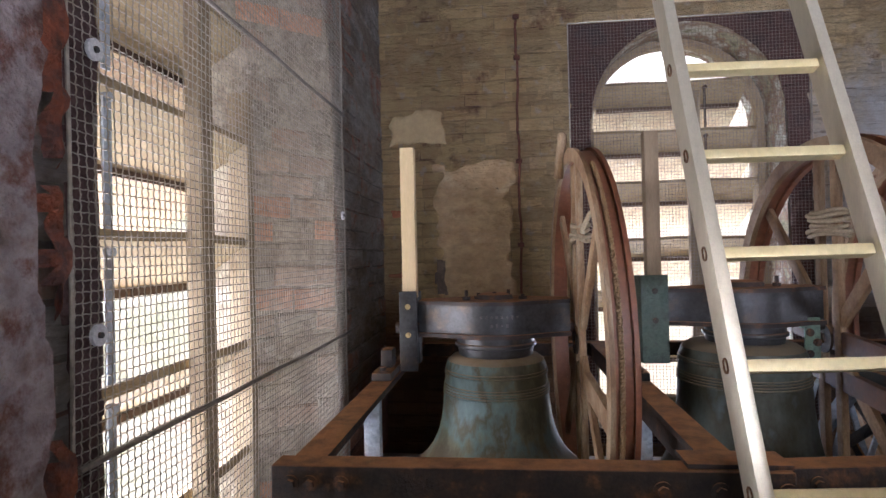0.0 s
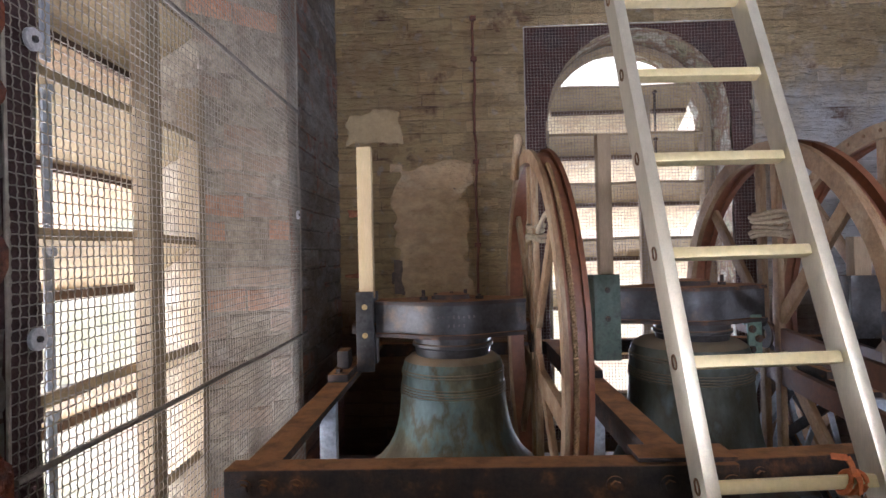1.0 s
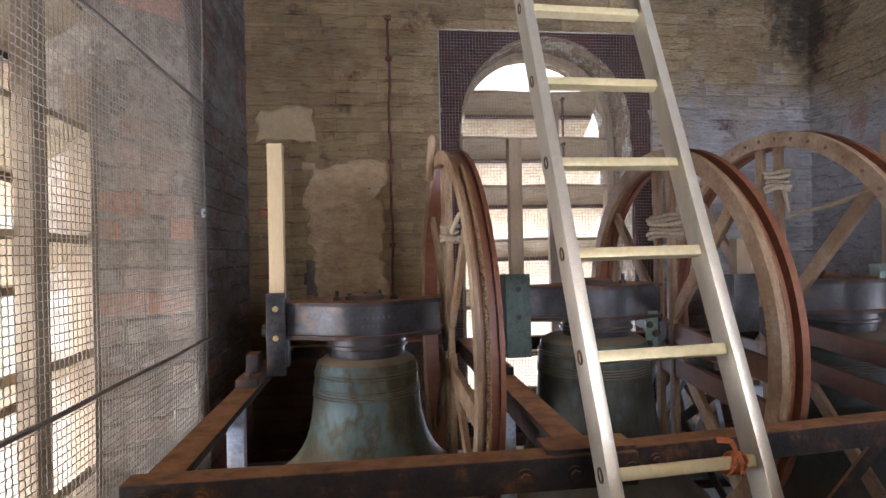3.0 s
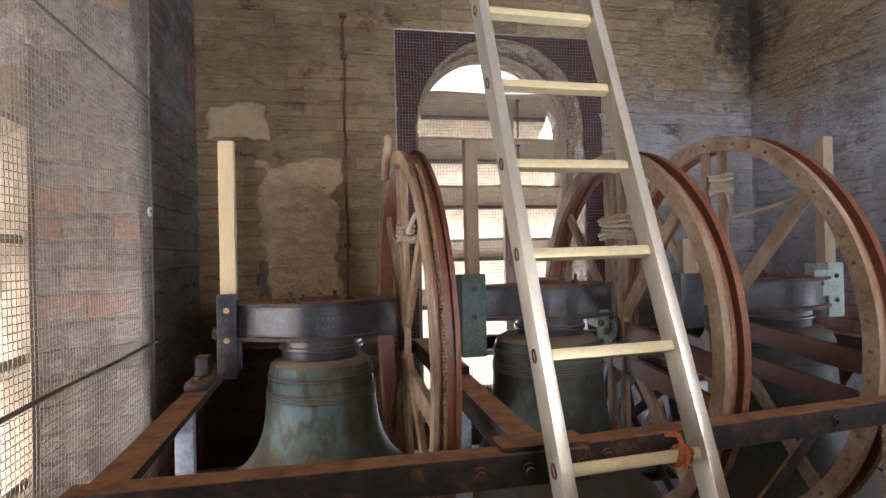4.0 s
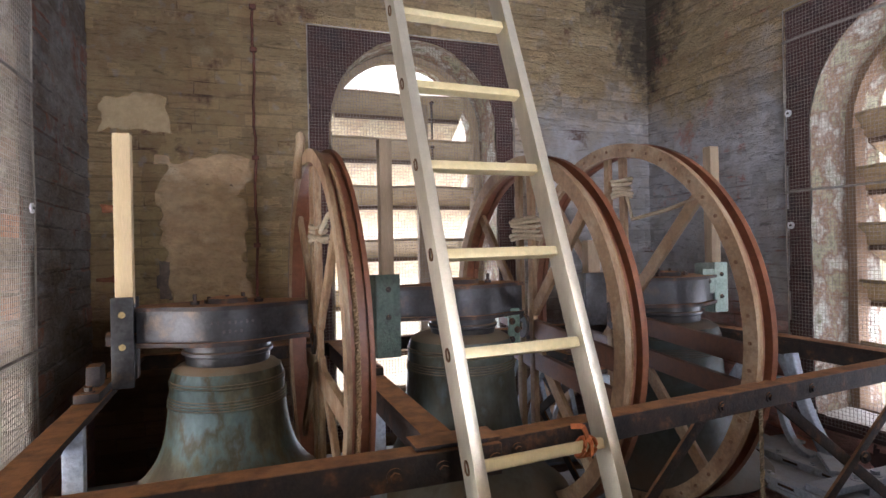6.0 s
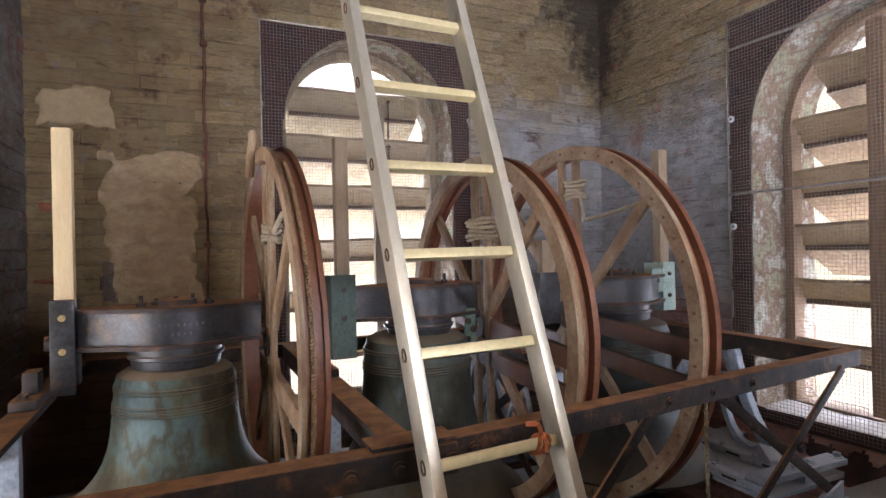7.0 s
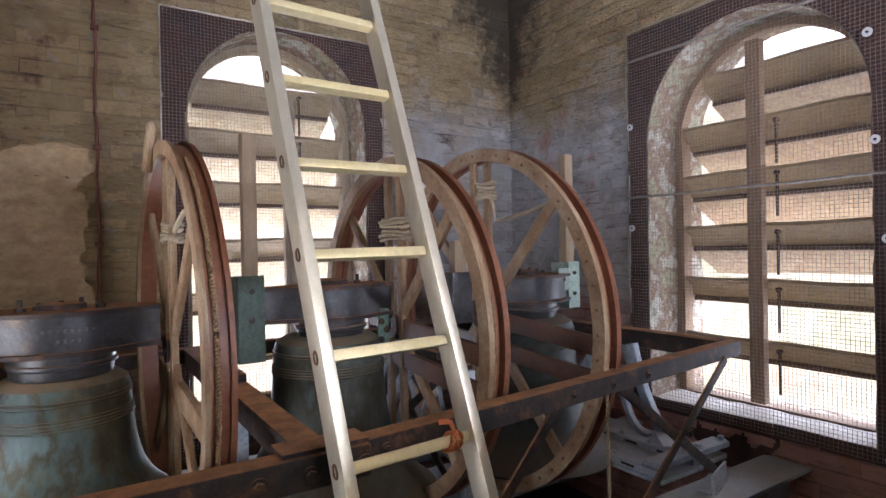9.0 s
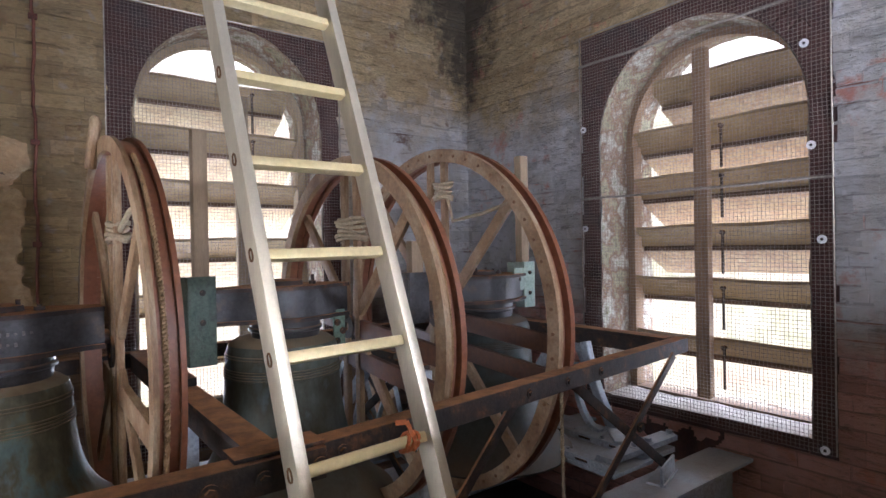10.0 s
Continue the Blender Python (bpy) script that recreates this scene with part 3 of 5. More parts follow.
def louvre(name, place, o, back, heights, label, post_u, top_gap=0.0, thick=1.0, fall=(0.185, 0.13, 0.47, 0.285), link=0.10, link_w=0.008, outer=None, splay=0.0, bare_from=99, timber=None, boards=None):
    """Timber frame, centre post, sloping boards and link rods set back in an opening."""
    a, b, sill, spring = o
    c, r = (a + b) / 2, (b - a) / 2
    win = thing(name, place(c, sill, -back), label, "louvred window", kind="structure")

    def slab(bm, u0, u1, z0, z1, d0, d1, bev=0.004):
        p, q = place(u0, z0, d0), place(u1, z1, d1)
        lo, hi = [min(i, j) for i, j in zip(p, q)], [max(i, j) for i, j in zip(p, q)]
        box(bm, lo[0], hi[0], lo[1], hi[1], lo[2], hi[2], bev)

    for u0, u1 in ((a + 0.005, a + 0.065), (b - splay - 0.065, b - splay - 0.005)):
        bm = B()
        slab(bm, u0, u1, sill + 0.002, spring, -back - 0.09, -back)
        part("stile", bm, timber or M_FRAMEWOOD, win)
    bm = B()
    n = 30
    prev = None
    for k in range(n + 1):
        t = math.pi * k / n
        ring = [bm.verts.new(place(c - rr * math.cos(t), spring + rr * math.sin(t), -d)) for rr, d in ((r - 0.055, back), (r - 0.008, back), (r - 0.008, back + 0.07), (r - 0.055, back + 0.07))]
        if prev:
            for i in range(4):
                bm.faces.new((prev[i], prev[(i + 1) % 4], ring[(i + 1) % 4], ring[i]))
        prev = ring
    part("arched_head", bm, timber or M_FRAMEWOOD, win)
    bm = B()
    slab(bm, a + 0.066, b - 0.066, sill + 0.002, sill + 0.03, -back - 0.11, -back + 0.01)
    part("window_sill", bm, timber or M_FRAMEWOOD, win)
    bm = B()
    slab(bm, post_u - 0.042, post_u + 0.042, sill + 0.051, spring + r * 0.86 - top_gap, -back + 0.002, -back + 0.06)
    part("centre_post", bm, timber or M_FRAMEWOOD, win)
    rng = random.Random(len(heights) * 7 + int(post_u * 100))
    for k, z in enumerate(heights):
        z += EYE
        pitch = abs(heights[0] - heights[1])
        half = arch_half(o, z + 0.02) - 0.012
        half = min(half, arch_half(o, z + 0.03) - 0.014)
        if half < 0.2:
            continue
        dz, tilt = rng.uniform(-0.008, 0.008), rng.uniform(-0.006, 0.006)
        d1, f1, d2, f2 = fall
        d_low = f1 - 0.010
        board = None
        # an inner plank and, a step lower, the outer plank that carries on the slope
        for near_d, near_z, far_d, far_z, lift in ((0.0, 0.0, d1, f1, 1.0), (d1 - 0.012, f1 - 0.012, d2, f2, -1.0)):
            if lift < 0 and (k == len(heights) - 1 or k >= bare_from):
                continue
            bm = B()
            m = 10
            prev = None
            th = 0.017 * thick * lift
            for i in range(m + 1):
                u = c - half + 2 * half * i / m
                w = 0.004 * math.sin(u * 9 + k) + (0.007 * math.sin(u * 5 + 2 * k) if lift < 0 else 0)
                ring = [bm.verts.new(place(u, z + dz + tilt * i / m + w + zz, -back - 0.012 - dd)) for dd, zz in ((near_d, -near_z), (near_d + 0.4 * th, -near_z + th), (far_d + 0.4 * th, -far_z + th), (far_d, -far_z))]
                if prev:
                    for j in range(4):
                        bm.faces.new((prev[j], prev[(j + 1) % 4], ring[(j + 1) % 4], ring[j]))
                else:
                    bm.faces.new(ring)
                prev = ring
            bm.faces.new(prev[::-1])
            bmesh.ops.recalc_face_normals(bm, faces=bm.faces)
            if board is None:
                board = part("louvre_board", bm, boards or M_LOUVRE, win)
            else:
                part("outer_plank", bm, outer or M_OUTER, board, "rough pale outer plank")
        # a dark batten under the foot of the inner plank
        bm = B()
        slab(bm, c - half + 0.01, c + half - 0.01, z + dz - d_low - 0.030, z + dz - d_low + 0.002, -back - d1 - 0.012, -back - d1 + 0.016, 0.003)
        part("batten", bm, M_BATTEN, board, "dark timber batten")
        if z < spring + r * 0.6:
            bm = B()
            u = post_u - 0.09 if place is place_e else post_u + link
            slab(bm, u - link_w, u + link_w, z - pitch + 0.03, z - 0.03, -back - 0.03, -back - 0.022, 0.0015)
            cyl(bm, place(u, z - 0.03, -back - 0.035), place(u, z - 0.03, -back - 0.01), 0.014, 10)
            part("link_bar", bm, M_GREYPAINT if link_w > 0.01 else M_IRON, win)
    return win


louvre("window_1", place_w, O_W, 0.28, (1.39, 0.954, 0.50, 0.059, -0.385, -0.83), "weathered timber louvres behind wire mesh, daylight outside", 1.915, 0.0, 1.9, (0.30, 0.175, 0.66, 0.325), -0.40, 0.017, M_OUTER_BROWN, 0.27, 3)
louvre("window_2", place_n, O_N, 0.28, (1.14, 0.806, 0.46, 0.071, -0.302, -0.66, -1.02), "unseen timber louvres in an arched opening placed for the light, open at the crown", 1.30, 0.30, 1.2, bare_from=4)
louvre("window_3", place_e, O_E, 0.28, (1.05, 0.735, 0.43, 0.083, -0.257, -0.62), "unseen timber louvres in an arched opening placed for the light, open at the crown", 1.845, 0.02, 1.2, outer=M_OUTER_BROWN, bare_from=4, timber=M_FRAME_BROWN, boards=M_LOUVRE_BROWN)
louvre("unseen_window", place_s, O_S, 0.28, (1.60, 1.24, 0.88, 0.52), "unseen timber louvres in an arched opening placed for the light", 1.45, 0.0, 1.0, (0.16, 0.10, 0.24, 0.14))

# ---------------------------------------------------------------- wire mesh over the openings


def mesh_screen(name, place, u0, u1, z0, z1, pitch, crimp, wire, seams, washers, label, big=1.0, wire_material=None):
    scr = thing(name, place((u0 + u1) / 2, z0, 0.02), label, "wire mesh")
    faces = []
    nu, nz = int((u1 - u0) / pitch), int((z1 - z0) / pitch)
    sub = 2 if crimp else 1
    bow = lambda u, z: 0.024 + 0.010 * noise.noise(Vector((u * 1.7, z * 1.7, 3.0)))
    co = []

    def emit(axis, i):
        n = (nz if axis else nu) * (sub if crimp else 1) if crimp else 14
        pts = []
        for k in range(n + 1):
            s = k / n
            off = (0.0017 if axis else 0.0008) * ((1 if (k % 2) else -1) * (1 if i % 2 else -1)) if crimp else 0
            if axis:
                u, z = u0 + i * pitch + off, z0 + s * nz * pitch
            else:
                u, z = u0 + s * nu * pitch, z0 + i * pitch + off
            u += 0.004 * noise.noise(Vector((u * 3, z * 3, 9)))
            z += 0.004 * noise.noise(Vector((u * 3, z * 3, 5)))
            pts.append((u, z, bow(u, z) + (0.0012 if axis else -0.0012)))
        base = len(co)
        for u, z, d in pts:
            for a, b in ((-1, -0.6), (1, -0.6), (0, 1.0)):
                co.append(place(u + (a * wire if axis else 0), z + (0 if axis else a * wire), d + b * wire))
        for k in range(len(pts) - 1):
            for j in range(3):
                faces.append((base + 3 * k + j, base + 3 * k + (j + 1) % 3, base + 3 * k + 3 + (j + 1) % 3, base + 3 * k + 3 + j))

    for i in range(nu + 1):
        emit(1, i)
    for i in range(nz + 1):
        emit(0, i)
    me = bpy.data.meshes.new("wire_weave")
    me.from_pydata(co, [], faces)
    me.materials.append(wire_material or M_WIRE)
    me.shade_smooth()
    w = new("wire_weave", me)
    w.parent = scr
    w.matrix_parent_inverse = Matrix.Translation(scr["at"]).inverted()
    tagged(w, "crimped galvanised wire weave", kind="stuff")
    for a, b in (((u0, z0), (u0, z1)), ((u1, z0), (u1, z1)), ((u0, z1), (u1, z1))):
        bm = B()
        tube(bm, [place(a[0] + (b[0] - a[0]) * k / 8, a[1] + (b[1] - a[1]) * k / 8, 0.024 + 0.003 * math.sin(k * 2.2)) for k in range(9)], 0.0042, 6)
        part("edge_wire", bm, M_WIRE, scr)
    for z in seams:
        bm = B()
        tube(bm, [place(u0 + (u1 - u0) * k / 12, z + 0.002 * math.sin(k * 1.3), 0.034) for k in range(13)], 0.0065, 6)
        part("stiffening_rod", bm, M_STRIP, scr)
    for u, z in washers:
        bm = B()
        p0, p1, p2 = place(u, z, 0.030), place(u, z, 0.038), place(u, z, 0.050)
        ax = Vector(p1) - Vector(p0)
        ax.normalize()
        sx = ax.cross(Vector((0, 0, 1)))
        rings = []
        for rr, p in ((0.0075 * big, p0), (0.021 * big, p0), (0.021 * big, p1), (0.0075 * big, p1)):
            rings.append([bm.verts.new(Vector(p) + (sx * math.cos(t * math.tau / 24) + Vector((0, 0, 1)) * math.sin(t * math.tau / 24)) * rr) for t in range(24)])
        for i in range(4):
            for k in range(24):
                bm.faces.new((rings[i][k], rings[i][(k + 1) % 24], rings[(i + 1) % 4][(k + 1) % 24], rings[(i + 1) % 4][k]))
        ws = part("washer", bm, M_ZINC, scr, "bright zinc washer")
        bm = B()
        cyl(bm, place(u, z, 0.0), place(u, z, 0.042), 0.0065 * big, 6)
        part("bolt_head", bm, M_DARKIRON, ws)
    return scr


mesh_screen("mesh_screen", place_w, 0.965, 2.78, EYE - 1.28, EYE + 1.75, 0.0215, True, 0.0014, (EYE + 0.700, EYE - 0.380),
            [(1.023, EYE + 0.41), (1.022, EYE - 0.14), (2.72, EYE + 0.2)], "sagging crimped wire mesh bolted over the louvred opening", 1.0)
mesh_screen("mesh_screen", place_n, 0.445, 1.925, EYE - 1.25, EYE + 1.48, 0.021, False, 0.0013, (), [], "dull wire mesh fixed over the arched opening", wire_material=M_DULLWIRE)
mesh_screen("mesh_screen", place_e, 1.053, 2.556, EYE - 1.04, EYE + 1.40, 0.0205, False, 0.0012, (EYE + 1.20, EYE + 0.30),
            [(2.523, EYE + 0.77), (1.141, EYE + 0.46), (1.10, EYE - 1.02), (1.165, EYE + 0.962), (2.52, EYE + 0.1), (1.10, EYE + 0.0)],
            "wire mesh held by bright washers over the arched opening", wire_material=M_DULLWIRE)

# ---------------------------------------------------------------- bells, headstocks, wheels
ZF_TOP = EYE - 0.60
YA, ZA = 2.50, EYE - 0.378  # the line of the axles


def bolt(bm, p, axis, r=0.016, h=0.014):
    p, a = Vector(p), Vector(axis).normalized()
    cyl(bm, p, p + a * h, r, 6)
    cyl(bm, p - a * 0.002, p + a * 0.004, r * 1.6, 14)


def bell(cx, zh, rs, rl, height, material, label):
    """A church bell hung mouth down; zh is its crown, rs its shoulder's and rl its lip's radius."""
    ob = thing("church_bell", (cx, YA, zh - height), label, "bell", "ring of bells")
    p = [(0.001, 0.0), (rs * 0.60, 0.0), (rs * 0.84, -0.008), (rs * 0.945, -0.026), (rs * 0.985, -0.055), (rs, -0.10)]
    n = 26
    z0, z1 = -0.10, -height
    for k in range(1, n + 1):
        s = k / n
        flare = 0.16 * s + 0.84 * s ** 4
        p.append((rs + (rl - rs) * flare, z0 + (z1 - z0) * s))
    p += [(rl * 0.985, -height - 0.012), (rl * 0.90, -height + 0.004)]
    for k in range(n, 0, -2):
        s = k / n
        p.append(((rs + (rl - rs) * (0.16 * s + 0.84 * s ** 4)) * 0.87, z0 + (z1 - z0) * s))
    bm = B()
    lathe(bm, cx, YA, [(r, zh + z) for r, z in p], 72)
    part("bell_body", bm, material, ob)
    bands = [0.066, 0.078, 0.126, 0.137, 0.148, 0.159]
    for b in bands:
        s = max(0.0, (b - 0.10) / (height - 0.10))
        r = (rs + (rl - rs) * (0.16 * s + 0.84 * s ** 4)) * (0.99 if b < 0.1 else 1.0)
        bm = B()
        pr = [(r - 0.006, zh - b + 0.007), (r + 0.003, zh - b + 0.004), (r + 0.005, zh - b), (r + 0.003, zh - b - 0.004), (r - 0.006, zh - b - 0.007)]
        lathe(bm, cx, YA, pr, 72)
        part("moulding_wire", bm, material, ob)
    bm = B()
    tube(bm, [(cx, YA, zh - 0.02), (cx + 0.005, YA, zh - height * 0.6), (cx + 0.01, YA, zh - height * 0.9)], 0.018, 10)
    cl = part("clapper", bm, M_IRON, ob, "rusty iron clapper")
    bm = B()
    bmesh.ops.create_icosphere(bm, subdivisions=2, radius=0.06, matrix=Matrix.Translation((cx + 0.01, YA, zh - height * 0.96)))
    part("clapper_ball", bm, M_IRON, cl)
    return ob


def headstock(x0, x1, cx, rb, zt, material, label, lettered=False):
    """A cast-iron beam that swells towards its middle between two flanges, with a round collar under it, on gudgeons."""
    hs = thing("headstock", (cx, YA, zt - 0.15), label, "headstock", "headstocks of the bells")
    h = 0.145
    swell = lambda x: 0.070 + (rb - 0.062) * math.exp(-abs((x - cx) / (rb * 1.15)) ** 2.6)

    def loft(cut, z0, z1, bm):
        n = 40
        prev = None
        for k in range(n + 1):
            x = x0 + (x1 - x0) * k / n
            w = swell(x) - cut
            ring = [bm.verts.new((x, YA + a * w, b)) for a, b in ((-1, z0), (1, z0), (1, z1), (-1, z1))]
            if prev:
                for i in range(4):
                    bm.faces.new((prev[i], prev[(i + 1) % 4], ring[(i + 1) % 4], ring[i]))
            else:
                bm.faces.new(ring)
            prev = ring
        bm.faces.new(prev[::-1])

    bm = B()
    loft(0.022, zt - h + 0.012, zt - 0.012, bm)
    web = part("web", bm, material, hs)
    for z in (zt - 0.012, zt - h - 0.004):
        bm = B()
        loft(0.0, z, z + 0.016, bm)
        part("flange", bm, M_IRON, hs, "dusty rust-brown flange")
    bm = B()
    lathe(bm, cx, YA, [(0.001, zt - h), (rb - 0.012, zt - h), (rb - 0.012, zt - h - 0.030), (rb - 0.003, zt - h - 0.035), (rb - 0.003, zt - h - 0.046), (rb - 0.014, zt - h - 0.052),
                       (rb - 0.018, zt - h - 0.085), (rb - 0.028, zt - h - 0.095), (0.001, zt - h - 0.095)], 56)
    part("collar", bm, material, hs)
    if lettered:
        # worn raised lettering on the beam's face, too worn to read
        for row, (n, z, hh) in enumerate(((8, zt - 0.060, 0.018), (4, zt - 0.095, 0.018))):
            for k in range(n):
                x = cx + 0.02 + (k - (n - 1) / 2) * 0.021
                y = YA - swell(x) + 0.022
                bm = B()
                bar(bm, (x - 0.004, y, z), (x + 0.004, y, z), hh * (0.6 + 0.25 * math.sin(k * 2.3)), 0.004, (0, 0, 1), 0.001)
                part("raised_bar", bm, M_LETTER, web)
    rng = random.Random(int(cx * 100) + 5)
    for k in range(5):
        x = cx + (-0.12, -0.07, 0.0, 0.06, 0.12)[k]
        y = YA + rng.uniform(-0.05, 0.0)
        bm = B()
        cyl(bm, (x, y, zt), (x, y, zt + rng.uniform(0.025, 0.05)), 0.008, 8)
        cyl(bm, (x, y, zt), (x, y, zt + 0.018), 0.017, 6)
        part("hanging_bolt", bm, M_IRON, hs)
    bm = B()
    lathe(bm, cx, YA, [(0.001, zt + 0.030), (0.05, zt + 0.030), (0.075, zt + 0.024), (0.08, zt + 0.003), (0.001, zt + 0.003)], 20)
    part("top_plate", bm, M_IRON, hs)
    for xa, xb in ((x0 - 0.11, x0), (x1, x1 + 0.02)):
        bm = B()
        cyl(bm, (xa, YA, ZA + 0.06), (xb, YA, ZA + 0.06), 0.028, 16)
        part("gudgeon", bm, M_IRON, hs)
    return hs


def stay(x0, x1, zb, zt, clamp, mclamp, mwood, label, cleg=0.34, bolts=True):
    """An upright timber stay bolted in an iron clamp at the end of a headstock."""
    st = thing("bell_stay", ((x0 + x1) / 2, YA, zb), label, "stay", "stays of the bells")
    bm = B()
    box(bm, x0, x1, YA - 0.075, YA - 0.02, zb - 0.03, zt, 0.003)
    part("timber", bm, mwood, st)
    bm = B()
    c0, c1 = clamp
    box(bm, c0, c1, YA - 0.095, YA - 0.078, zb - cleg, zb, 0.004)
    box(bm, c0, c1, YA - 0.019, YA + 0.05, zb - cleg * 0.94, zb - 0.005, 0.004)
    box(bm, c0, c0 + 0.012, YA - 0.0775, YA - 0.0195, zb - cleg, zb - 0.002, 0.002)
    cp = part("clamp_plate", bm, mclamp, st, "cast-iron clamp plate")
    if bolts:
        for z in (zb - 0.065, zb - 0.185):
            bm = B()
            bolt(bm, ((c0 + c1) / 2, YA - 0.095, z), (0, -1, 0), 0.0075, 0.012)
            part("bolt", bm, M_BRASSY if mclamp is M_DARKIRON else M_IRON, cp)
    return st


def wheel(x, R, label, turn=0.0, pegs=False, thick=0.10, planks=(-0.01, -0.16), mplank=None, tc=0.026, groove=0.034):
    """A timber bell wheel: two cheeks, a grooved sole, paired spokes and diagonal braces; x is its western face."""
    w = thing("bell_wheel", (x + thick / 2, YA, ZA - R), label, "bell wheel", "timber bell wheels")
    c = (0, YA, ZA)
    for x0 in (x, x + thick - tc):
        for k in range(4):
            bm = B()
            a = k * math.tau / 4 + 0.35
            hoop(bm, c, R - (0.054 if thick < 0.09 else 0.066), R, x0, x0 + tc, 20, a, a + math.tau / 4 - 0.004)
            part("cheek", bm, M_WHEEL if x0 == x else M_SOLE, w)
    bm = B()
    hoop(bm, c, R - 0.052, R - groove, x + tc, x + thick - tc, 96)
    part("sole", bm, M_SOLE, w, "red-brown grooved sole")
    xm = x + tc + 0.024

    def spoke(p, q, wd, th=0.04, xo=0.0, name="spoke"):
        bm = B()
        bar(bm, (xm + xo, YA + p[0], ZA + p[1]), (xm + xo, YA + q[0], ZA + q[1]), th, wd, (1, 0, 0), 0.006)
        part(name, bm, M_WHEEL, w)

    ri = R - 0.053
    for o in (-0.062, 0.062):
        e = math.sqrt(ri * ri - o * o)
        spoke((o, -e), (o, e), 0.042, 0.028)
    for o in planks:
        bm = B()
        e = math.sqrt(ri * ri - (o - 0.05) ** 2)
        bar(bm, (xm + 0.006, YA + 0.30, ZA + o + 0.03), (xm + 0.006, YA - e, ZA + o - 0.05), 0.030, 0.085, (1, 0, 0), 0.006)
        part("plank", bm, mplank or M_PLANK, w, "timber plank spoke" if mplank else "dark red-brown plank spoke")
    for k, a in enumerate((46, 134, 226, 314)):
        a = radians(a + turn)
        spoke((0.10 * math.cos(a), 0.10 * math.sin(a)), (ri * math.cos(a), ri * math.sin(a)), 0.058, 0.024, 0.004, "brace")
    bm = B()
    hoop(bm, c, 0.02, 0.06, x + 0.016, x + 0.026, 24)
    part("hub_plate", bm, M_IRON, w)
    if pegs:
        for k in range(52):
            a = k * math.tau / 52
            bm = B()
            rr = R - 0.034
            p = Vector((x, YA + rr * math.cos(a), ZA + rr * math.sin(a)))
            cyl(bm, p + Vector((0.004, 0, 0)), p - Vector((0.005, 0, 0)), 0.008, 6)
            part("peg", bm, M_SWAGE, w)
    return w


def coil(x, y, z, n, r, label, tail=None, axis="z"):
    """Rope wound round a spoke pair: a stack of turns with loose ends."""
    rp = thing("rope_coil", (x, y, z), label, "rope", "bell ropes")
    for k in range(n):
        bm = B()
        pts = []
        for i in range(22):
            a = i * math.tau / 22
            sx = 1 + 0.12 * math.sin(k * 2.1)
            pts.append((x + r * 0.55 * sx * math.cos(a), y + r * sx * math.sin(a), z + (k - n / 2) * 0.019 + 0.006 * math.sin(a * 2 + k) + 0.004 * math.sin(k * 5)))
        tube(bm, pts, 0.0095, 7, True)
        part("turn", bm, M_ROPE, rp)
    if tail:
        bm = B()
        tube(bm, tail, 0.010, 7)
        part("loose_end", bm, M_ROPE, rp)
    return rp


def laid_rope(name, pts, r, label, material=None):
    """A three-strand rope along a line of points."""
    pts = [Vector(p) for p in pts]
    rp = thing(name, pts[-1], label, "rope", "bell ropes")
    fine = []
    for a, b in zip(pts, pts[1:]):
        m = max(2, int((b - a).length / 0.010))
        fine += [a + (b - a) * (k / m) for k in range(m)]
    fine.append(pts[-1])
    for s in range(3):
        bm = B()
        line = []
        for k, p in enumerate(fine):
            d = (fine[min(k + 1, len(fine) - 1)] - fine[max(k - 1, 0)]).normalized()
            u = d.cross(Vector((1, 0, 0)))
            u = u.normalized() if u.length > 1e-3 else Vector((0, 1, 0))
            v = d.cross(u)
            a = k * 0.010 / 0.040 * math.tau + s * math.tau / 3
            line.append(p + (u * math.cos(a) + v * math.sin(a)) * r * 0.5)
        tube(bm, line, r * 0.58, 5)
        part("strand", bm, material or M_TANROPE, rp)
    return rp


W1, W2, W3 = 0.275, 1.276, 1.806
R1, R2, R3 = 0.81, 0.818, 0.895
wheel_first = wheel(W1, R1, "weathered timber bell wheel with red-brown rim beside a bell", 0, False, 0.088, (-0.15,), M_WHEEL, 0.016, 0.014)
wheel_first.rotation_euler[2] = radians(1.45)
wheel(W2, R2, "weathered timber bell wheel with rope wound on its spokes", 0)
wheel(W3, R3, "large pale timber bell wheel with pegs round its rim", 0, True)

bell(-0.047, EYE - 0.430, 0.220, 0.435, 0.53, M_BRONZE, "green-brown patinated bronze bell, dusty on its shoulder")
bell(0.97, EYE - 0.385, 0.245, 0.49, 0.72, M_BRONZE2, "dark green bronze bell with dusty shoulder")
bell(2.16, EYE - 0.40, 0.27, 0.50, 0.74, M_BRONZE3, "large dark bronze bell behind a timber wheel")
headstock(-0.37, 0.27, -0.045, 0.178, EYE - 0.202, M_DARKIRON, "dark cast-iron headstock with worn raised lettering", True)
headstock(0.64, 1.27, 0.985, 0.165, EYE - 0.165, M_DARKIRON, "dark cast-iron headstock over a bronze bell")
headstock(1.91, 2.46, 2.16, 0.19, EYE - 0.17, M_DARKIRON, "black cast-iron headstock behind a timber wheel")
stay(-0.437, -0.377, EYE - 0.155, EYE + 0.462, (-0.450, -0.374), M_DARKIRON, M_NEWWOOD, "new pale pine stay in a dark iron clamp")
stay(0.584, 0.640, EYE - 0.104, EYE + 0.488, (0.552, 0.660), M_GREEN, M_OLDWOOD, "grey-brown timber stay in a green iron clamp", 0.36)
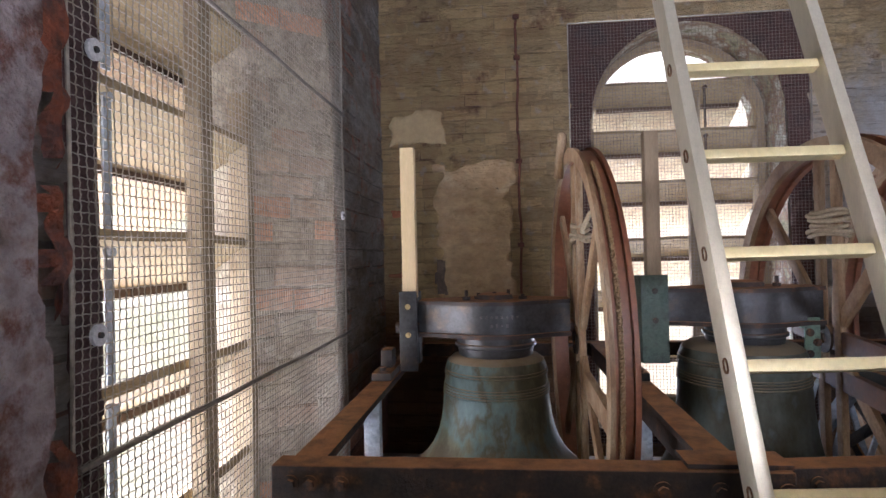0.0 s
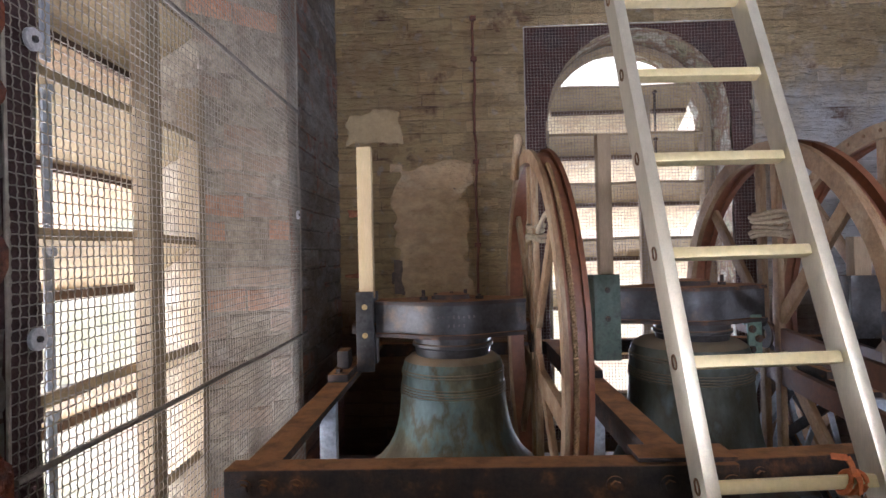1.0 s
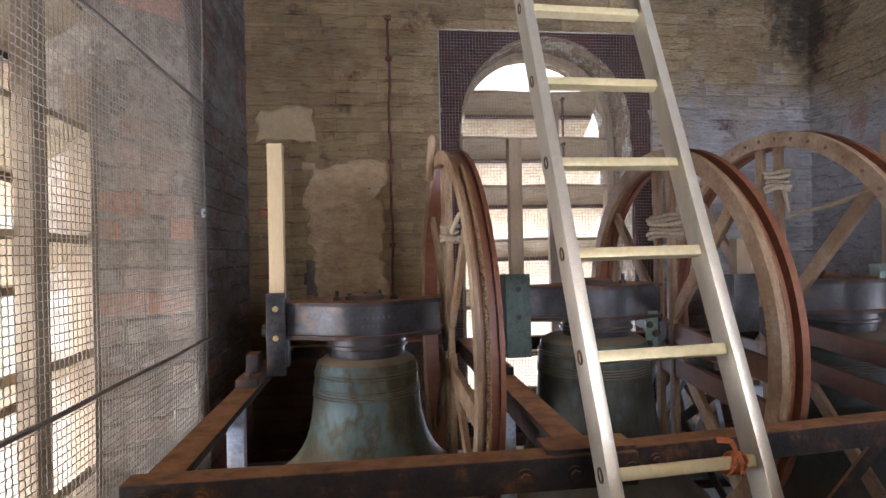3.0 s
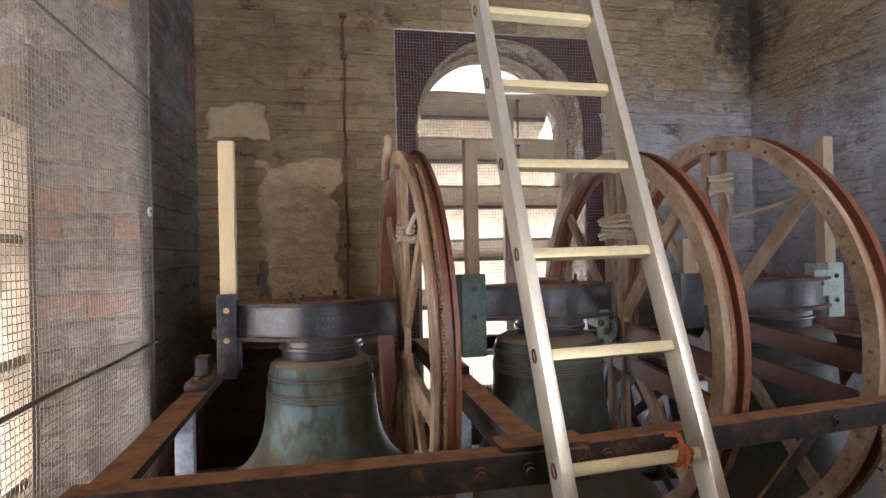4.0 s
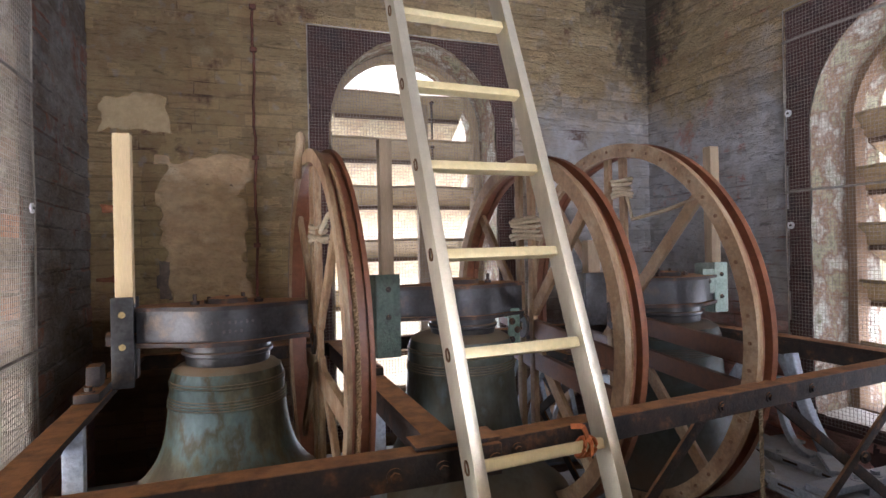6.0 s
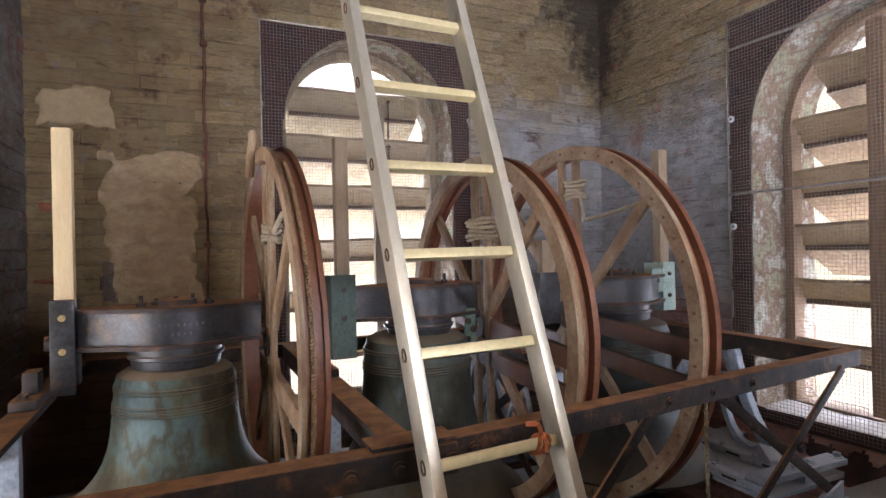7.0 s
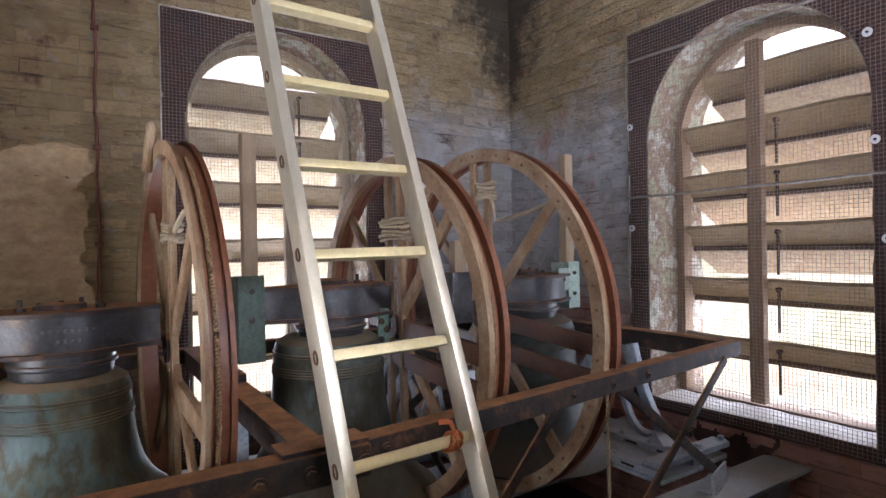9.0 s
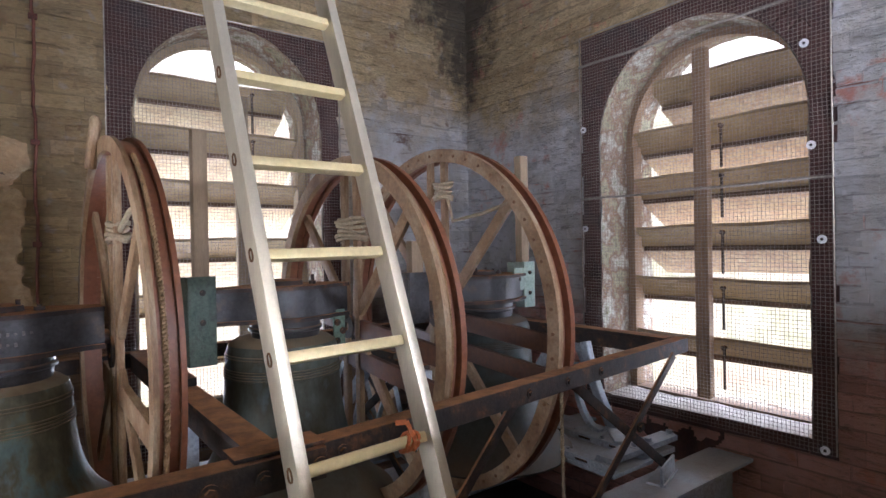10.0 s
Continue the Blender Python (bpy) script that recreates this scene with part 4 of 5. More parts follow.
stay(2.415, 2.475, EYE - 0.10, EYE + 0.53, (2.41, 2.50), M_PALEGREEN, M_OLDWOOD, "old timber stay in a pale green iron clamp", 0.27)
cheek = thing("cheek_plate", (2.37, YA - 0.08, EYE - 0.27), "pale green painted iron plate beside a headstock clamp", "plate")
bm = B()
box(bm, 2.325, 2.405, YA - 0.100, YA - 0.082, EYE - 0.265, EYE - 0.135, 0.004)
part("web", bm, M_PALEGREEN, cheek)
bm = B()
bolt(bm, (2.36, YA - 0.100, EYE - 0.20), (0, -1, 0), 0.010, 0.012)
part("bolt", bm, M_IRON, cheek)
stay(1.63, 1.70, EYE - 0.13, EYE + 0.03, (1.60, 1.72), M_DARKIRON, M_OLDWOOD, "short timber stay stub in a dark iron clamp", 0.26, False)

plate = thing("hanger_plate", (1.215, YA - 0.06, EYE - 0.47), "flaking green bolted iron plate bolted under a headstock", "plate")
bm = B()
box(bm, 1.188, 1.246, YA - 0.075, YA - 0.060, EYE - 0.50, EYE - 0.285, 0.004)
box(bm, 1.180, 1.254, YA - 0.059, YA - 0.040, EYE - 0.33, EYE - 0.285, 0.004)
pierced = part("web", bm, M_MIDGREEN, plate)
for x, z in ((1.205, -0.345), (1.232, -0.385), (1.203, -0.43), (1.230, -0.47)):
    bm = B()
    bolt(bm, (x, YA - 0.075, EYE + z), (0, -1, 0), 0.010, 0.012)
    part("bolt", bm, M_IRON, pierced)

bm = B()
tube(bm, [(0.255, 2.62, EYE + 0.33), (0.262, 2.60, EYE + 0.42), (0.270, 2.575, EYE + 0.495)], 0.021, 10)
bmesh.ops.create_icosphere(bm, subdivisions=2, radius=0.025, matrix=Matrix.Translation((0.270, 2.575, EYE + 0.498)) @ Matrix.Diagonal((0.9, 0.9, 1.4, 1)))
part("rope_peg", bm, M_WHEEL, wheel_first)
coil(W1 + 0.05, YA - 0.02, EYE + 0.085, 4, 0.062, "pale rope wound round the spokes of a bell wheel",
     [(W1 + 0.05, YA - 0.08, EYE + 0.08), (W1 + 0.04, YA - 0.18, EYE + 0.09), (W1 + 0.05, YA - 0.3, EYE + 0.14), (W1 + 0.06, YA - 0.38, EYE + 0.15)])
coil(W2 + 0.05, YA, EYE + 0.10, 6, 0.10, "thick pale rope wound round the spokes of a bell wheel")
coil(W3 + 0.05, YA - 0.05, EYE + 0.30, 5, 0.060, "pale rope wound round the upper spokes of a bell wheel",
     [(W3 + 0.05, YA - 0.09, EYE + 0.25), (W3 + 0.05, YA - 0.13, EYE + 0.13), (W3 + 0.05, YA - 0.38, EYE + 0.16), (W3 + 0.05, YA - 0.62, EYE + 0.21)])
ang = [radians(a) for a in range(120, 262, 4)]
laid_rope("bell_rope", [(W1 + 0.037 - 0.0253 * (R1 - 0.030) * math.cos(a), YA + (R1 - 0.008) * math.cos(a), ZA + (R1 - 0.008) * math.sin(a)) for a in ang], 0.0095, "twisted hemp bell rope lying in a wheel groove")
laid_rope("bell_rope", [(W2 + 0.05, YA + (R2 - 0.030) * math.cos(a), ZA + (R2 - 0.030) * math.sin(a)) for a in ang[:26]], 0.008, "twisted hemp bell rope lying in a wheel groove")
laid_rope("bell_rope", [(W3 + 0.045, 1.640, ZA), (W3 + 0.042, 1.636, EYE - 0.7), (W3 + 0.045, 1.636, EYE - 1.1), (W3 + 0.04, 1.63, EYE - 1.75)], 0.009, "pale hemp bell rope hanging from a wheel rim", M_ROPE)

# ---------------------------------------------------------------- the bell frame
ZF = EYE - 0.525


def iron_bar(parent, name, p, q, w, h, material=None, side=(0, 0, 1), bev=0.003, label=""):
    bm = B()
    bar(bm, p, q, w, h, side, bev)
    return part(name, bm, material or M_IRON, parent, label)


def angle_beam(parent, name, p, q, h, d, material=None):
    """An L-section: upright leg h high towards the viewer, flat leg d deep on top."""
    p, q = Vector(p), Vector(q)
    t = (q - p).normalized()
    n = Vector((-t.y, t.x, 0))
    bm = B()
    up = Vector((0, 0, 1))
    sec = [(0, 0), (0, -h), (0.012, -h), (0.012, -0.012), (d, -0.012), (d, 0)]
    rings = [[bm.verts.new(c + n * a + up * b) for a, b in sec] for c in (p, q)]
    k = len(sec)
    for i in range(k):
        bm.faces.new((rings[0][i], rings[0][(i + 1) % k], rings[1][(i + 1) % k], rings[1][i]))
    bm.faces.new(rings[0][::-1])
    bm.faces.new(rings[1])
    bmesh.ops.bevel(bm, geom=list(bm.edges), offset=0.002, segments=1, affect="EDGES")
    return part(name, bm, material or M_IRON, parent)


frame_ob = thing("bell_frame", (1.1, 2.2, -0.1), "rust-brown dusty iron frame carrying the bells on girders", "bell frame")
f1 = angle_beam(frame_ob, "front_beam", (-0.60, 1.40, ZF), (0.66, 1.405, ZF), 0.085, 0.075)
f2 = angle_beam(frame_ob, "front_beam", (0.60, 1.418, ZF + 0.004), (2.93, 1.685, ZF + 0.004), 0.075, 0.07)
for x in (-0.55, -0.50, -0.42, 0.36, 0.49, 0.575, 0.64):
    bm = B()
    bolt(bm, (x, 1.400, ZF - 0.045), (0, -1, 0), 0.014, 0.014)
    part("bolt", bm, M_IRON, f1)
for x in (0.72, 1.55, 1.80, 2.05):
    bm = B()
    bolt(bm, (x, 1.418 + (x - 0.6) * 0.1146, ZF - 0.035), (0.11, -1, 0), 0.012, 0.012)
    part("bolt", bm, M_IRON, f2)
iron_bar(frame_ob, "splice_plate", (0.42, 1.46, ZF + 0.010), (0.66, 1.46, ZF + 0.010), 0.012, 0.10, None, (0, 0, 1))


def side_frame(x, y0, y1, ztop, wide=0.09, ped=True, lattice=False, leg=2.16, legs=((2.64, 3.2),)):
    """One side of a bell's pit: a top rail, splayed legs, a foot and the bearing block."""
    sf = iron_bar(frame_ob, "top_rail", (x, y0, ztop - 0.011), (x, y1, ztop - 0.011), 0.022, wide)
    iron_bar(sf, "rail_web", (x - wide * 0.3, y0 + 0.02, ztop - 0.062), (x - wide * 0.3, y1, ztop - 0.062), 0.08, 0.014)
    zb = EYE - 1.16
    iron_bar(sf, "leg", (x + 0.005, leg, ztop - 0.024), (x + 0.005, leg, zb), 0.062, 0.05, M_GREYPAINT, (1, 0, 0), 0.006)
    for ya, yb in legs:
        iron_bar(sf, "leg", (x, ya, ztop - 0.05), (x, yb, zb), 0.07, 0.030, M_GREYPAINT, (0, 1, 0.2), 0.006)
    if lattice:
        for ya, yb in ((YA - 0.5, YA + 0.35), (YA + 0.35, YA - 0.5), (YA - 0.15, YA + 0.62), (YA + 0.62, YA - 0.1)):
            iron_bar(sf, "lattice_bar", (x + 0.02 + 0.012 * (ya > yb), ya, ztop - 0.06), (x + 0.02 + 0.012 * (ya > yb), yb, zb + 0.02), 0.045, 0.010, M_IRON, (0, 1, 0.2), 0.002)
    if ped:
        bm = B()
        box(bm, x - 0.042, x + 0.042, YA - 0.15, YA + 0.15, ztop + 0.001, ztop + 0.035, 0.006)
        box(bm, x - 0.026, x + 0.026, YA - 0.045, YA + 0.045, ztop + 0.034, ztop + 0.115, 0.012)
        pd = part("bearing_block", bm, M_IRON, sf)
        for y in (YA - 0.12, YA + 0.12):
            bm = B()
            bolt(bm, (x, y, ztop + 0.035), (0, 0, 1), 0.014, 0.02)
            part("bolt", bm, M_IRON, pd)
    return sf


side_frame(-0.52, 1.475, 3.40, ZF, legs=())
side_frame(0.525, 1.50, 3.40, ZF, leg=2.34, legs=())
side_frame(1.50, 2.15, 3.40, ZF - 0.02, 0.06, True, True)
# slim splayed legs between the second and third pits
for xa, xb, zt in ((1.528, 1.394, 0.67), (1.528, 1.65, 0.67), (1.702, 1.53, 0.67), (1.702, 1.81, 0.67), (1.402, 1.225, 0.56)):
    y = 2.75 + 0.02 * (xb > xa)
    iron_bar(frame_ob, "leg", (xa, y, EYE - zt), (xb, y, EYE - 1.16), 0.024, 0.012, M_GREYPAINT, (1, 0, 0), 0.002)
side_frame(2.87, 1.76, 3.40, ZF + 0.004, 0.10, False, False, 3.0, ((2.42, 2.12), (2.55, 2.95)))
def curved_leg(pts, w, th):
    """A cast leg of even width that bends through the points, its edge rounded."""
    bm = B()
    prev = None
    for k, p in enumerate(pts):
        d = (pts[min(k + 1, len(pts) - 1)] - pts[max(k - 1, 0)]).normalized()
        n = Vector((1, 0, 0)).cross(d)
        ring = [bm.verts.new(p + Vector((a * th / 2, 0, 0)) + n * (b * w / 2)) for a, b in ((-1, -0.8), (-0.8, -1), (0.8, -1), (1, -0.8), (1, 0.8), (0.8, 1), (-0.8, 1), (-1, 0.8))]
        if prev:
            for i in range(8):
                bm.faces.new((prev[i], prev[(i + 1) % 8], ring[(i + 1) % 8], ring[i]))
        else:
            bm.faces.new(ring)
        prev = ring
    bm.faces.new(prev[::-1])
    part("leg", bm, M_GREYPAINT, frame_ob, "blue-grey curved casting")


def bend(a, m, b, n=9):
    a, m, b = Vector(a), Vector(m), Vector(b)
    return [a * (1 - t) ** 2 + m * 2 * t * (1 - t) + b * t * t for t in (k / n for k in range(n + 1))]


curved_leg(bend((2.80, 2.28, EYE - 0.60), (2.80, 2.20, EYE - 0.98), (2.80, 2.02, EYE - 1.13)), 0.055, 0.05)
curved_leg(bend((2.80, 2.36, EYE - 0.74), (2.80, 2.36, EYE - 1.10), (2.80, 2.17, EYE - 1.13)), 0.035, 0.04)
angle_beam(frame_ob, "back_beam", (2.93, 3.42, ZF), (-0.60, 3.42, ZF), 0.085, 0.07)
# front bracing, flat bars crossing between the beam and the girder
for i, (a, b) in enumerate((((1.58, -0.60), (1.09, -1.17)), ((2.71, -0.58), (2.10, -1.17)), ((1.93, -0.60), (2.71, -1.17)))):
    y = 1.655 + 0.014 * i
    iron_bar(frame_ob, "brace", (a[0], y - 0.03, EYE + a[1]), (b[0], y, EYE + b[1]), 0.045, 0.012, M_IRON, (1, 0, 0.5), 0.002)
bm = B()
bolt(bm, (2.42, 1.645, EYE - 0.895), (0, -1, 0), 0.016, 0.016)
part("cross_bolt", bm, M_IRON, frame_ob)
iron_bar(frame_ob, "bedplate", (2.80, 1.76, EYE - 1.145), (2.80, 3.35, EYE - 1.145), 0.03, 0.22, M_GREYPAINT, (0, 0, 1), 0.005)
iron_bar(frame_ob, "bedplate", (2.50, 1.74, EYE - 1.148), (2.50, 3.30, EYE - 1.148), 0.022, 0.34, M_GREYPAINT, (0, 0, 1), 0.004)
for x in (2.36, 2.645):
    rib = iron_bar(frame_ob, "bed_channel", (x, 1.76, EYE - 1.118), (x, 3.28, EYE - 1.118), 0.038, 0.055, M_GREYPAINT, (0, 0, 1), 0.004)
    for k in range(5):
        bm = B()
        bolt(bm, (x, 1.86 + 0.19 * k, EYE - 1.099), (0, 0, 1), 0.011, 0.014)
        part("bolt", bm, M_GREYPAINT, rib)
    # dark strips stand in for the shade inside open slots
    for k in range(4):
        iron_bar(rib, "slot_cover", (x - 0.0285, 1.90 + 0.21 * k, EYE - 1.118), (x - 0.0285, 1.98 + 0.21 * k, EYE - 1.118), 0.012, 0.003, M_IRON, (0, 0, 1), 0.0)
iron_bar(frame_ob, "cross_channel", (2.34, 1.80, EYE - 1.080), (2.92, 1.80, EYE - 1.080), 0.030, 0.10, M_GREYPAINT, (0, 0, 1), 0.004)
iron_bar(frame_ob, "gusset", (2.62, 1.90, EYE - 1.085), (2.80, 2.10, EYE - 1.085), 0.020, 0.07, M_GREYPAINT, (0, 0, 1), 0.004)
for x in (2.58, 2.70, 2.90):
    bm = B()
    bolt(bm, (x, 1.79, EYE - 1.065), (0, 0, 1), 0.018, 0.022)
    part("bolt", bm, M_GREYPAINT, frame_ob)
iron_bar(frame_ob, "upright_angle", (2.44, 1.55, EYE - 1.12), (2.66, 1.62, EYE - 1.12), 0.09, 0.012, M_GREYPAINT, (0, 0, 1), 0.002)
iron_bar(frame_ob, "flat_angle", (2.44, 1.58, EYE - 1.160), (2.68, 1.66, EYE - 1.160), 0.012, 0.09, M_GREYPAINT, (0, 0, 1), 0.002)


def girder(p, q, h, w, label):
    g = thing("floor_girder", tuple(p), label, "girder", "girders under the frame")
    p, q = Vector(p), Vector(q)
    t = (q - p).normalized()
    n = Vector((-t.y, t.x, 0))
    up = Vector((0, 0, 1))
    for nm, o, hh, ww in (("top_flange", -0.009, 0.018, w), ("bottom_flange", -h + 0.009, 0.018, w), ("web", -h / 2, h - 0.036, 0.014)):
        bm = B()
        bar(bm, p + up * o, q + up * o, hh, ww, (0, 0, 1), 0.003)
        part(nm, bm, M_GREYPAINT, g)
    return g


girder((XW, 1.57, EYE - 1.165), (XE, 1.57, EYE - 1.165), 0.26, 0.24, "dusty blue-grey steel girder built into the walls")
girder((XW, 2.55, EYE - 1.18), (XE, 2.55, EYE - 1.18), 0.22, 0.15, "dusty blue-grey steel girder built into the walls")
girder((XW, 3.30, EYE - 1.18), (XE, 3.30, EYE - 1.18), 0.22, 0.15, "dusty blue-grey steel girder built into the walls")

# ---------------------------------------------------------------- the ladder
LP = Vector((0.555, 1.312, EYE - 0.544))
RIGHT, UPL = Vector((0.99753, 0.06972, 0.00798)), Vector((-0.03148, 0.34280, 0.93888))
OUT = RIGHT.cross(UPL).normalized() * -1.0  # towards the viewer is -OUT
if OUT.y > 0:
    OUT = -OUT
lad = thing("aluminium_ladder", tuple(LP + UPL * (-1.18 / 0.93888)), "scuffed aluminium ladder leaning over the bell frame", "ladder")
WID = 0.373
k0, k1 = -1.27 / 1.0, 2.42


def rail(side):
    bm = B()
    x = -0.017 if side == 0 else WID + 0.017
    c = LP + RIGHT * x
    bar(bm, c + UPL * k0, c + UPL * k1, 0.034, 0.074, tuple(RIGHT), 0.004)
    r = part("rail", bm, M_ALU, lad)
    for k in range(-4, 9):
        p = LP + UPL * (0.28 * k) + RIGHT * (x + (-0.0175 if side == 0 else 0.0175))
        sgn = -1 if side == 0 else 1
        bm = B()
        pts = []
        for i in range(18):
            a = i * math.tau / 18
            rr = 0.010 * (1 + 0.75 * max(0, math.sin(a)) ** 3)
            pts.append(p + OUT * (rr * math.cos(a)) + UPL * (rr * math.sin(a) * 1.25) + RIGHT * (0.001 * sgn))
        tube(bm, pts, 0.0028, 5, True)
        part("rung_swage", bm, M_SWAGE, r, "brown-ringed rung end")
    for k, nm in ((k0, "rubber_foot"),):
        bm = B()
        bar(bm, c + UPL * (k0 - 0.02), c + UPL * (k0 + 0.05), 0.042, 0.076, tuple(RIGHT), 0.006)
        part(nm, bm, M_IRON, r)
    return r


rail(0)
rail(1)
for k in range(-4, 9):
    c = LP + UPL * (0.28 * k)
    bm = B()
    bar(bm, c, c + RIGHT * WID, 0.028, 0.034, tuple(UPL), 0.004)
    for j in range(-2, 3):
        d = OUT * (0.0055 * j) + UPL * 0.0145
        bar(bm, c + d + RIGHT * 0.002, c + d + RIGHT * (WID - 0.002), 0.003, 0.0025, tuple(UPL))
    part("rung", bm, M_RUNG, lad)

rag = thing("orange_rag", tuple(LP + RIGHT * 0.3), "orange cloth strip knotted round a ladder rung", "rag")
for j, (o, rr, ph) in enumerate(((0.305, 0.023, 0.0), (0.318, 0.024, 0.5), (0.33, 0.023, 1.1))):
    bm = B()
    pts = []
    for i in range(16):
        a = i * math.tau / 16
        pts.append(LP + RIGHT * (o + 0.012 * math.sin(a + ph)) + OUT * (rr * math.cos(a)) + UPL * (rr * math.sin(a)))
    tube(bm, pts, 0.0055, 6, True)
    part("wrap", bm, M_RAG, rag)
for dx, dz, n in ((-0.055, 0.04, 0), (0.012, -0.05, 1)):
    bm = B()
    a = LP + RIGHT * 0.315 + OUT * 0.026 + UPL * 0.02
    pts = [a, a + RIGHT * dx * 0.4 + Vector((0, 0, dz * 0.6 + 0.01)) + OUT * 0.012, a + RIGHT * dx + Vector((0, 0, dz)) + OUT * 0.004]
    p = [pts[0], pts[0].lerp(pts[1], 0.5) + OUT * 0.004, pts[1], pts[2]]
    for u, v in zip(p, p[1:]):
        bar(bm, u, v, 0.014, 0.003, tuple(RIGHT + UPL * 0.6))
    part("loose_end", bm, M_RAG, rag)

# ---------------------------------------------------------------- on the north wall


def patch(name, u0, u1, z0, z1, thick, material, label, seed, rough_edge=0.06, place=None, fine=0.016):
    """A skin of plaster or thick wash with a ragged outline on a wall."""
    place = place or place_n
    bm = B()
    nu, nz = int((u1 - u0) / fine), int((z1 - z0) / fine)
    vs = {}
    for i in range(nu + 1):
        for j in range(nz + 1):
            u, z = u0 + (u1 - u0) * i / nu, z0 + (z1 - z0) * j / nz
            e = min(i / nu * (u1 - u0), (1 - i / nu) * (u1 - u0), j / nz * (z1 - z0), (1 - j / nz) * (z1 - z0))
            nv = noise.noise(Vector((u * 5, z * 5, seed))) * 0.7 + noise.noise(Vector((u * 14, z * 14, seed + 3))) * 0.45
            inside = e + rough_edge * (nv - 0.25)
            d = thick * min(1.0, max(0.0, inside / 0.018)) + 0.006 * noise.noise(Vector((u * 4, z * 4, seed + 8)))
            if inside > -0.004:
                vs[i, j] = bm.verts.new(place(u, z, d + 0.003))
    for i in range(nu):
        for j in range(nz):
            q = [vs.get(k) for k in ((i, j), (i + 1, j), (i + 1, j + 1), (i, j + 1))]
            if all(q):
                bm.faces.new(q)
    me_ob = solo(name, bm, material, label, "plaster", "structure")
    return me_ob


patch("plaster_patch", -0.46, 0.105, EYE - 0.40, EYE + 0.63, 0.0125, M_PLASTER, "worn pinkish plaster patch over brickwork", 2.0, 0.13, None, 0.009)
patch("plaster_patch", -0.76, -0.36, EYE + 0.72, EYE + 0.97, 0.010, M_CREAM, "smooth cream plaster patch on the brick wall", 5.0, 0.07, None, 0.009)
for k, (ua, ub, za, zb) in enumerate(((-0.40, -0.20, 0.312, 0.365), (-0.75, -0.60, 0.245, 0.305), (-0.79, -0.66, -0.16, -0.11), (-0.30, -0.20, 0.01, 0.05))):
    patch("bare_brick", ua, ub, EYE + za, EYE + zb, 0.012, M_REDBRICK, "bare orange-red brick showing through the wash", 51.0 + k, 0.03, None, 0.006)
patch("soot_mark", -0.21, 0.0, EYE + 0.395, EYE + 0.46, 0.0145, M_SOOT, "dark chipped mark on the plaster", 9.0, 0.05, None, 0.008)
patch("soot_mark", -0.462, -0.365, EYE - 0.28, EYE - 0.02, 0.0145, M_SOOT, "dark sooty mark on the plaster", 4.0, 0.035)
patch("plaster_skin", 0.25, 0.93, EYE - 1.5, EYE + 1.9, 0.030, M_WSKIN, "rough purplish-brown plaster over the wall beside the mesh", 12.0, 0.05, place_w)
patch("rusty_edge", 0.895, 0.975, EYE - 1.4, EYE + 1.85, 0.034, M_WRUST, "ragged rusty red edge of broken brick", 17.0, 0.07, place_w)
patch("bare_edge", 0.955, 1.075, EYE - 1.25, EYE + 0.75, 0.012, M_WDARK, "dark purplish ragged edge of the opening", 21.0, 0.03, place_w)
# flat dark patch stands in for the shade of a pocket under the sill
patch("broken_brick", 1.60, 2.12, EYE - 1.36, EYE - 1.06, 0.012, M_BARE, "dark patch for the shade of a recess in broken brickwork under the sill", 44.0, 0.12, place_e)
rng_p = random.Random(31)
for pl, mt, spots in ((place_n, M_BRICK_N, ((-0.78, 0.08, 1.0, 1.5), (-0.5, 0.1, 0.55, 0.8), (0.14, 0.44, 0.2, 0.75), (0.15, 0.44, 1.0, 1.6), (2.0, 3.1, 0.35, 1.0), (2.1, 2.9, 1.1, 1.7), (-0.8, -0.3, 1.5, 1.9))),
                      (place_e, M_BRICK_E, ((2.6, 3.7, 0.4, 1.1), (2.7, 3.75, -0.2, 0.35), (2.75, 3.7, 1.2, 1.7), (0.4, 1.02, 0.2, 0.9), (0.5, 1.0, -0.5, 0.1))),
                      (place_w, M_BRICK_W, ((2.85, 3.75, 0.5, 1.3), (2.85, 3.6, -0.5, 0.1), (0.3, 0.93, 0.1, 0.6), (0.35, 0.94, -0.6, -0.1)))):
    for u0, u1, z0, z1 in spots:
        patch("wash_skin", u0, u1, EYE + z0, EYE + z1, 0.0085, mt, "thick uneven limewash skin hiding the joints", rng_p.uniform(0, 50), 0.42, pl)
rod = thing("wall_rod", (0.112, YN - 0.02, EYE - 0.4), "thin rusty iron rod fixed up the brick wall", "rod")
bm = B()
tube(bm, [(0.112 + 0.005 * math.sin(k * 0.9) + 0.003 * math.sin(k * 2.7), YN - 0.020 + 0.003 * math.sin(k * 1.9), EYE - 0.55 + k * 0.075) for k in range(29)], 0.0085, 8)
part("shaft", bm, M_RUSTROD, rod)
for z in (EYE + 1.55, EYE + 1.28, EYE + 0.6, EYE + 0.05):
    bm = B()
    box(bm, 0.092, 0.134, YN - 0.034, YN - 0.004, z - 0.014, z + 0.014, 0.005)
    part("clip", bm, M_RUSTROD, rod)
bm = B()
prev = None
for k in range(20):
    y = 1.10 + 1.38 * k / 19
    w = 0.015 * noise.noise(Vector((y * 7, 1, 2)))
    ring = [bm.verts.new((XE + dx, y, EYE - 1.01 + dz + w)) for dx, dz in ((0.004 + w * 0.3, -0.05), (0.010 + w, 0.002), (0.26, 0.02), (0.26, -0.05))]
    if prev:
        for i in range(4):
            bm.faces.new((prev[i], prev[(i + 1) % 4], ring[(i + 1) % 4], ring[i]))
    prev = ring
